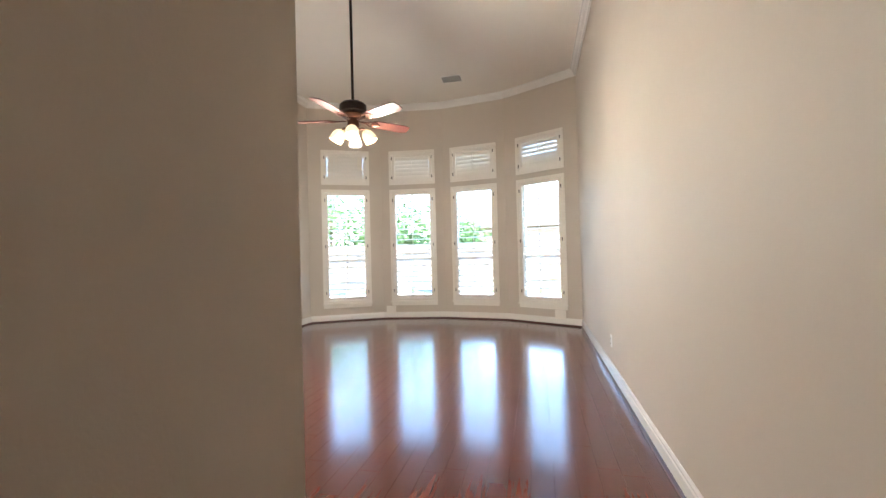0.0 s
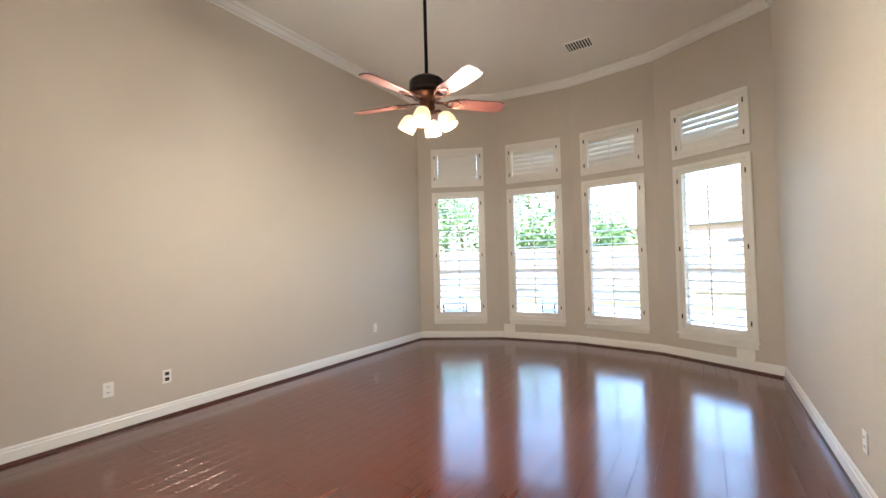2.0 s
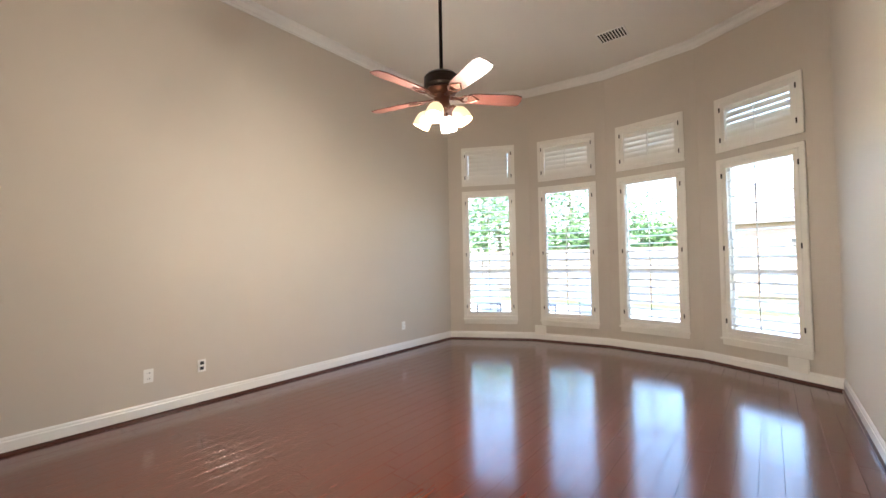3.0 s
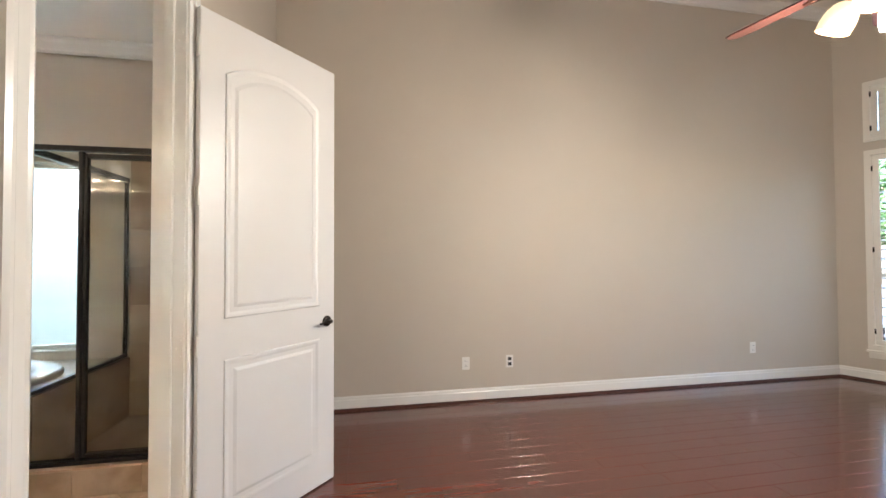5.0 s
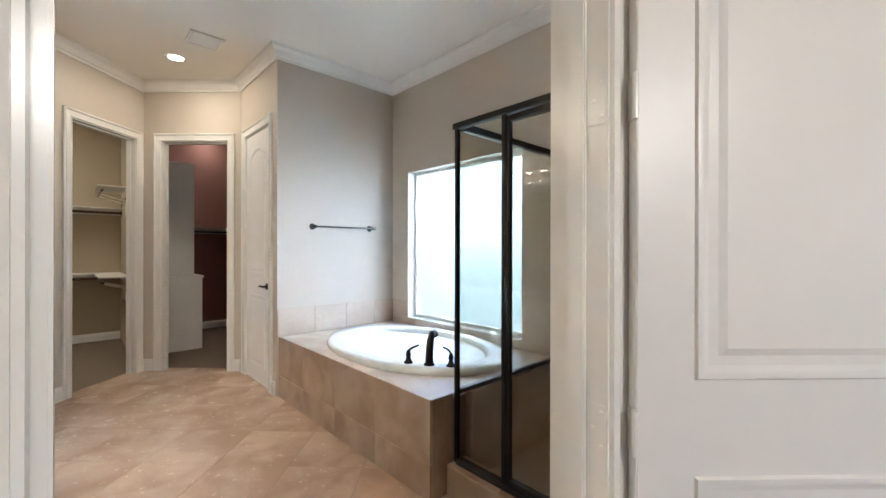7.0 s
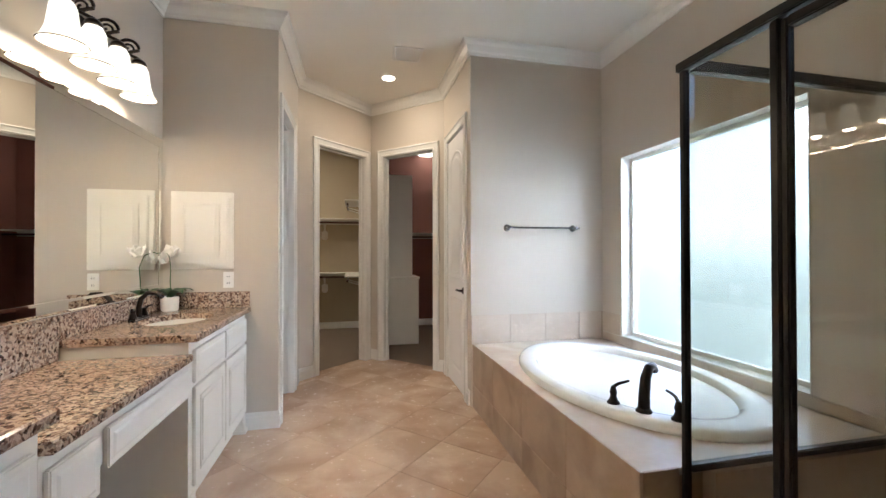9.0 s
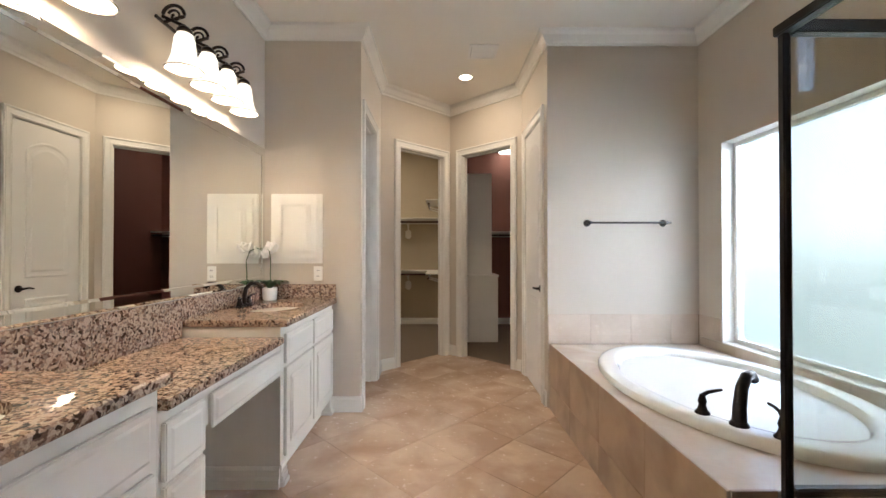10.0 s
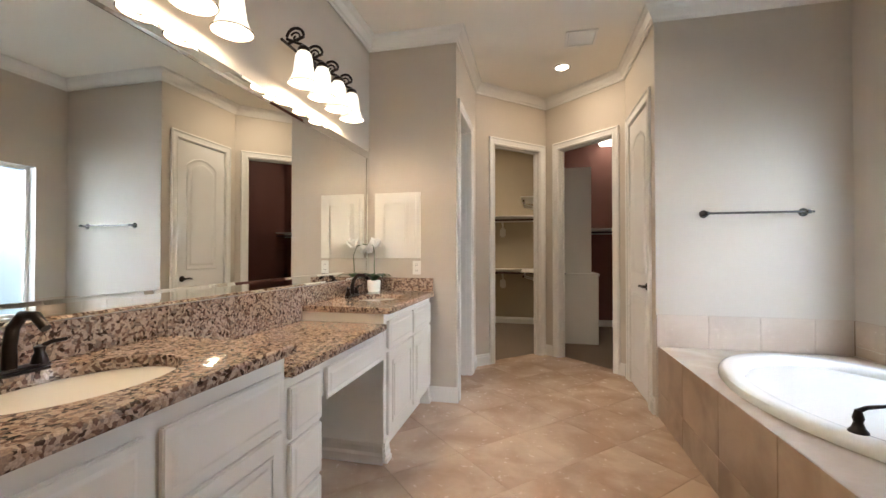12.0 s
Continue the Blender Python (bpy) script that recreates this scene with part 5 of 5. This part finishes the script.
for i in range(4):
    a = radians(BLADE0 + 152 + 90 * i)
    lit = i != 3
    ca, sa = math.cos(a), math.sin(a)
    part("light_arm", tube([(0.03 * ca, 0.03 * sa, -0.085), (0.085 * ca, 0.085 * sa, -0.075), (0.115 * ca, 0.115 * sa, -0.095)], 0.011, 8), M_FANMETAL, fan, "", True)
    sh_bm = lathe([(0.024, 0.0), (0.044, -0.015), (0.057, -0.045), (0.062, -0.08), (0.060, -0.115), (0.056, -0.115), (0.058, -0.08), (0.053, -0.045), (0.04, -0.018), (0.02, -0.003)], 24, ring=True)
    m = pose(0.112 * ca, 0.112 * sa, -0.095, 0, 0, math.degrees(a)) @ pose(0, 0, 0, 0, -28, 0)
    part("shade", turned(sh_bm, m), M_FANSHADE if lit else M_UNLIT, fan, "lit amber glass bell" if lit else "unlit glass bell", True)
    if lit:
        part("bulb", turned(lathe([(0, -0.02), (0.02, -0.04), (0.027, -0.075), (0.018, -0.10), (0, -0.107)], 14), m), M_BULB, fan, "lit bulb", True)
        p = pose(FC[0], FC[1], FZ) @ m @ Vector((0, 0, -0.15))
        lamp("fan_bulb", "POINT", tuple(p), FAN_W, FAN_GLOW, 0.055)

# ---- garden ----
GZ = -0.12
struct("ground", prism([(-400, -400), (400, -400), (400, 400), (-400, 400)], GZ - 0.5, GZ), M_GRASS, "lawn round the house", "ground")
struct("pavement", prism([(-9, 6.0), (9, 6.0), (9, 13.2), (-9, 13.2)], GZ - 0.2, GZ + 0.02), M_PATIO, "pale concrete patio", "patio")
struct("water", prism([(0.2, 9.3), (6.5, 9.3), (6.5, 12.3), (1.2, 12.3)], GZ - 0.1, GZ + 0.026), M_WATER, "turquoise swimming pool water", "pool")
struct("pool_coping", sweep([(0, GZ), (0.25, GZ), (0.25, GZ + 0.05), (0, GZ + 0.05)], [(0.2, 9.3), (6.5, 9.3), (6.5, 12.3), (1.2, 12.3)][::-1], True), M_PATIO, "pale pool coping", "coping")
fence = thing("fence", "weathered wooden privacy fence", "fence")
board = mesh_of("board", box(-0.07, -0.01, 0, 0.07, 0.01, 1.72, 0.003), M_FENCE)
for i in range(150):
    o = new("board", board)
    o.parent, o.matrix_basis = fence, pose(-11 + i * 0.147, 14.6 + 0.004 * (i % 2), GZ, 0, 0, 0)
for z in (0.35, 1.4):
    part("rail", box(-11.1, 14.54, GZ + z, 11.1, 14.585, GZ + z + 0.09, 0.004), M_FENCE, fence)
for i in range(10):
    part("post", box(-11 + i * 2.4 - 0.045, 14.5, GZ, -11 + i * 2.4 + 0.045, 14.54, GZ + 1.78, 0.004), M_FENCE, fence)


def tree(x, y, h, r, seed, label):
    g = random.Random(seed)
    t = thing("tree", label, "tree", pose(x, y, GZ))
    bm = tube([(0, 0, 0), (0.05, 0.02, h * 0.3), (-0.04, 0.06, h * 0.62), (0.05, 0, h * 0.85)], 0.13, 9, r_end=0.03)
    tips = []
    for i in range(9):
        a, z = g.uniform(0, 6.28), h * g.uniform(0.3, 0.7)
        e_ = (r * 0.7 * math.cos(a), r * 0.7 * math.sin(a), z + h * g.uniform(0.1, 0.25))
        tube([(0, 0, z), (e_[0] * 0.5, e_[1] * 0.5, z + 0.2), e_], 0.05, 6, bm, 0.012)
        tips.append(Vector(e_))
    part("trunk", bm, M_BARK, t, "", True)
    verts, faces = [], []
    for i in range(3200):
        c = g.choice(tips) * g.uniform(0.75, 1.05) + Vector((g.gauss(0, r * 0.27), g.gauss(0, r * 0.27), g.gauss(0, h * 0.10)))
        if c.z < 0.5:
            continue
        d = Vector((g.uniform(-1, 1), g.uniform(-1, 1), g.uniform(-0.6, 0.6))).normalized()
        n_ = d.cross(Vector((g.uniform(-1, 1), g.uniform(-1, 1), g.uniform(-1, 1)))).normalized()
        s = g.uniform(0.06, 0.12)
        k = len(verts)
        verts += [c - d * s, c + n_ * s * 0.5, c + d * s, c - n_ * s * 0.5]
        faces.append((k, k + 1, k + 2, k + 3))
    me = bpy.data.meshes.new("crown")
    me.from_pydata([tuple(v) for v in verts], [], faces)
    me.materials.append(M_LEAVES)
    o = new("crown", me)
    o.parent = t
    tagged(o, "dense green foliage", kind="stuff")


for i, (x, y, h, r) in enumerate(((-9.0, 16.6, 4.2, 1.9), (-6.2, 17.2, 3.6, 1.8), (-3.8, 16.4, 3.2, 1.7), (3.4, 18.5, 3.6, 1.0), (-12, 20, 7, 2.6), (-7.5, 21, 7.5, 2.6))):
    tree(x, y, h, r, 30 + i, "green leafy garden tree behind the fence")


def neighbour():
    n_ = thing("neighbour_house", "brick neighbouring house with a dark hip roof", "house", pose(1.5, 27, GZ))
    part("wall", box(-6, 0, 0, 6, 8, 3.0), M_BRICK, n_)
    bm = bmesh.new()
    v = [bm.verts.new(p) for p in ((-6.5, -0.5, 3), (6.5, -0.5, 3), (6.5, 8.5, 3), (-6.5, 8.5, 3), (-3, 4, 5.6), (3, 4, 5.6))]
    for f in ((0, 1, 5, 4), (1, 2, 5), (2, 3, 4, 5), (3, 0, 4), (0, 3, 2, 1)):
        bm.faces.new([v[i] for i in f])
    part("roof", bm, M_ROOF, n_)
    for x in (-3.5, 0.0, 3.2):
        wv = part("window", box(x - 0.6, -0.06, 1.0, x + 0.6, -0.001, 2.3, 0.01), M_SHUT, n_)
        part("pane", box(x - 0.5, -0.075, 1.1, x + 0.5, -0.061, 2.2), M_DARKSLOT, wv)


neighbour()


def lounger(at):
    l_ = thing("sun_lounger", "dark mesh sun lounger on the patio", "lounger", at, group="patio loungers")
    part("seat", box(-0.3, -0.65, 0.33, 0.3, 0.45, 0.36, 0.01), M_MESHSEAT, l_)
    part("backrest", turned(box(-0.3, 0, -0.015, 0.3, 0.75, 0.015, 0.01), pose(0, 0.45, 0.36, 48)), M_MESHSEAT, l_)
    for x in (-0.27, 0.27):
        for y in (-0.6, 0.4):
            part("leg", tube([(x, y, 0), (x, y, 0.33)], 0.018, 8), M_BRONZE, l_)


lounger(pose(-4.2, 10.4, GZ + 0.02, 0, 0, 35))
lounger(pose(-3.0, 10.9, GZ + 0.02, 0, 0, 35))
lounger(pose(-5.4, 10.0, GZ + 0.02, 0, 0, 35))

# ---- floors, piece by piece ----
fl = struct("floor", prism([(XL - 0.1, YN + 0.07), (XR + 0.1, YN + 0.07), (XR + 0.1, YC + 0.05), (-0.45, 7.42), (-1.664, 7.58), (-2.9, 7.42), (XL - 0.1, YC + 0.05)], -0.1, -0.006), M_SUB, "glossy reddish cherry plank floor", "floor")
struct("floor_passage", box(HX - 0.05, -2.25, -0.1, XR + 0.1, YN + 0.0695, -0.006), M_SUB, "floor under the passage planks", "floor")
PW = 0.118
LENS = (0.55, 0.8, 1.05, 1.3)


def bay_y(x):
    for (xa, ya), (xb, yb) in zip(BAY, BAY[1:]):
        if xb <= x <= xa:
            return ya + (yb - ya) * (x - xa) / (xb - xa)
    return YC


def plank(w, ln):
    bm = box(0, 0, -0.0055, w - 0.0012, ln - 0.0012, 0.0)
    top = [ed for ed in bm.edges if all(v.co.z > -1e-6 for v in ed.verts)]
    bmesh.ops.bevel(bm, geom=top, offset=0.0008, segments=1, affect="EDGES")
    return bm


pm = {ln: mesh_of("plank", plank(PW, ln), M_PLANK) for ln in LENS}
rng = random.Random(11)
spare, count = bmesh.new(), 0
x = XL - 0.02
while x < XR + 0.02:
    xm = x + PW / 2
    y0 = -2.2 if x > HX - 0.06 else YN + 0.072
    y_end = min(bay_y(min(max(x, XL), XR)), bay_y(min(max(x + PW, XL), XR))) + 0.06
    y = y0
    first = rng.choice((0.2, 0.4, 0.5, 0.7))
    while y < y_end - 0.01:
        ln = rng.choice(LENS)
        if y == y0:
            ln = first
        ln = min(ln, y_end - y)
        if ln in pm and count < 300 and y > 1.2:
            o = new("plank", pm[ln])
            o.parent, o.matrix_basis = fl, pose(x, y, 0)
            count += 1
        else:
            own = plank(PW, ln)
            turned(own, pose(x, y, 0))
            join(spare, own)
        y += ln
    x += PW
tagged(part("planks", spare, M_PLANK, fl), kind="stuff")

bf = struct("floor_bathroom", prism([(VX + 0.05, YN + 0.0695), (WX + 0.01, YN + 0.0695), (WX + 0.01, TY - 0.05), (PX - 0.05, TY - 0.05), (PX - 0.05, RY - 0.03), (AP[0], AP[1] - 0.08), (HX2 + 0.06, LY - 0.03), (HX2 + 0.06, PY), (VX + 0.05, PY)], -0.06, -0.002), M_GROUT, "diagonal beige travertine floor tiles", "floor")


def clip(poly, axis, lim, keep_low):
    out = []
    for a, b in zip(poly, poly[1:] + poly[:1]):
        ia, ib = ((a[axis] <= lim) == keep_low), ((b[axis] <= lim) == keep_low)
        if ia:
            out.append(a)
        if ia != ib:
            u = (lim - a[axis]) / (b[axis] - a[axis])
            out.append((a[0] + (b[0] - a[0]) * u, a[1] + (b[1] - a[1]) * u))
    return out


TS, C45 = 0.455, math.sqrt(0.5)
full = mesh_of("tile", turned(box(0.001, 0.001, -0.002, TS - 0.0015, TS - 0.0015, 0.0015, 0.0012), pose(0, 0, 0, 0, 0, 45)), M_TILE)
for i in range(-14, 15):
    for j in range(-14, 15):
        bx, by = -2.18 + (i - j) * TS * C45, -1.56 + (i + j) * TS * C45
        sq = [(bx, by), (bx + TS * C45, by + TS * C45), (bx, by + 2 * TS * C45), (bx - TS * C45, by + TS * C45)]
        lim = ((0, VX + 0.02, True), (0, FX - 0.4, False), (1, YN + 0.068, True), (1, AP[1] - 0.06, False))
        pl = sq
        for a in lim:
            pl = clip(pl, *a) if pl else pl
        if len(pl) < 3:
            continue
        cx, cy = sum(p[0] for p in pl) / len(pl), sum(p[1] for p in pl) / len(pl)
        if cy < -3.5 and abs(cx - AP[0]) > cy - AP[1] + 0.35 or (cx < FX - 0.38) or (cy < PY - 0.3 and not PX - 0.3 < cx < HX2 + 0.3):
            continue
        if len(pl) == 4 and max(math.dist(p, s_) for p, s_ in zip(pl, sq)) < 1e-6:
            o = new("tile", full)
            o.parent, o.matrix_basis = bf, pose(bx, by, 0)
        else:
            part("tile", prism([(cx + (p[0] - cx) * 0.995, cy + (p[1] - cy) * 0.995) for p in pl], -0.002, 0.0012), M_TILE, bf)
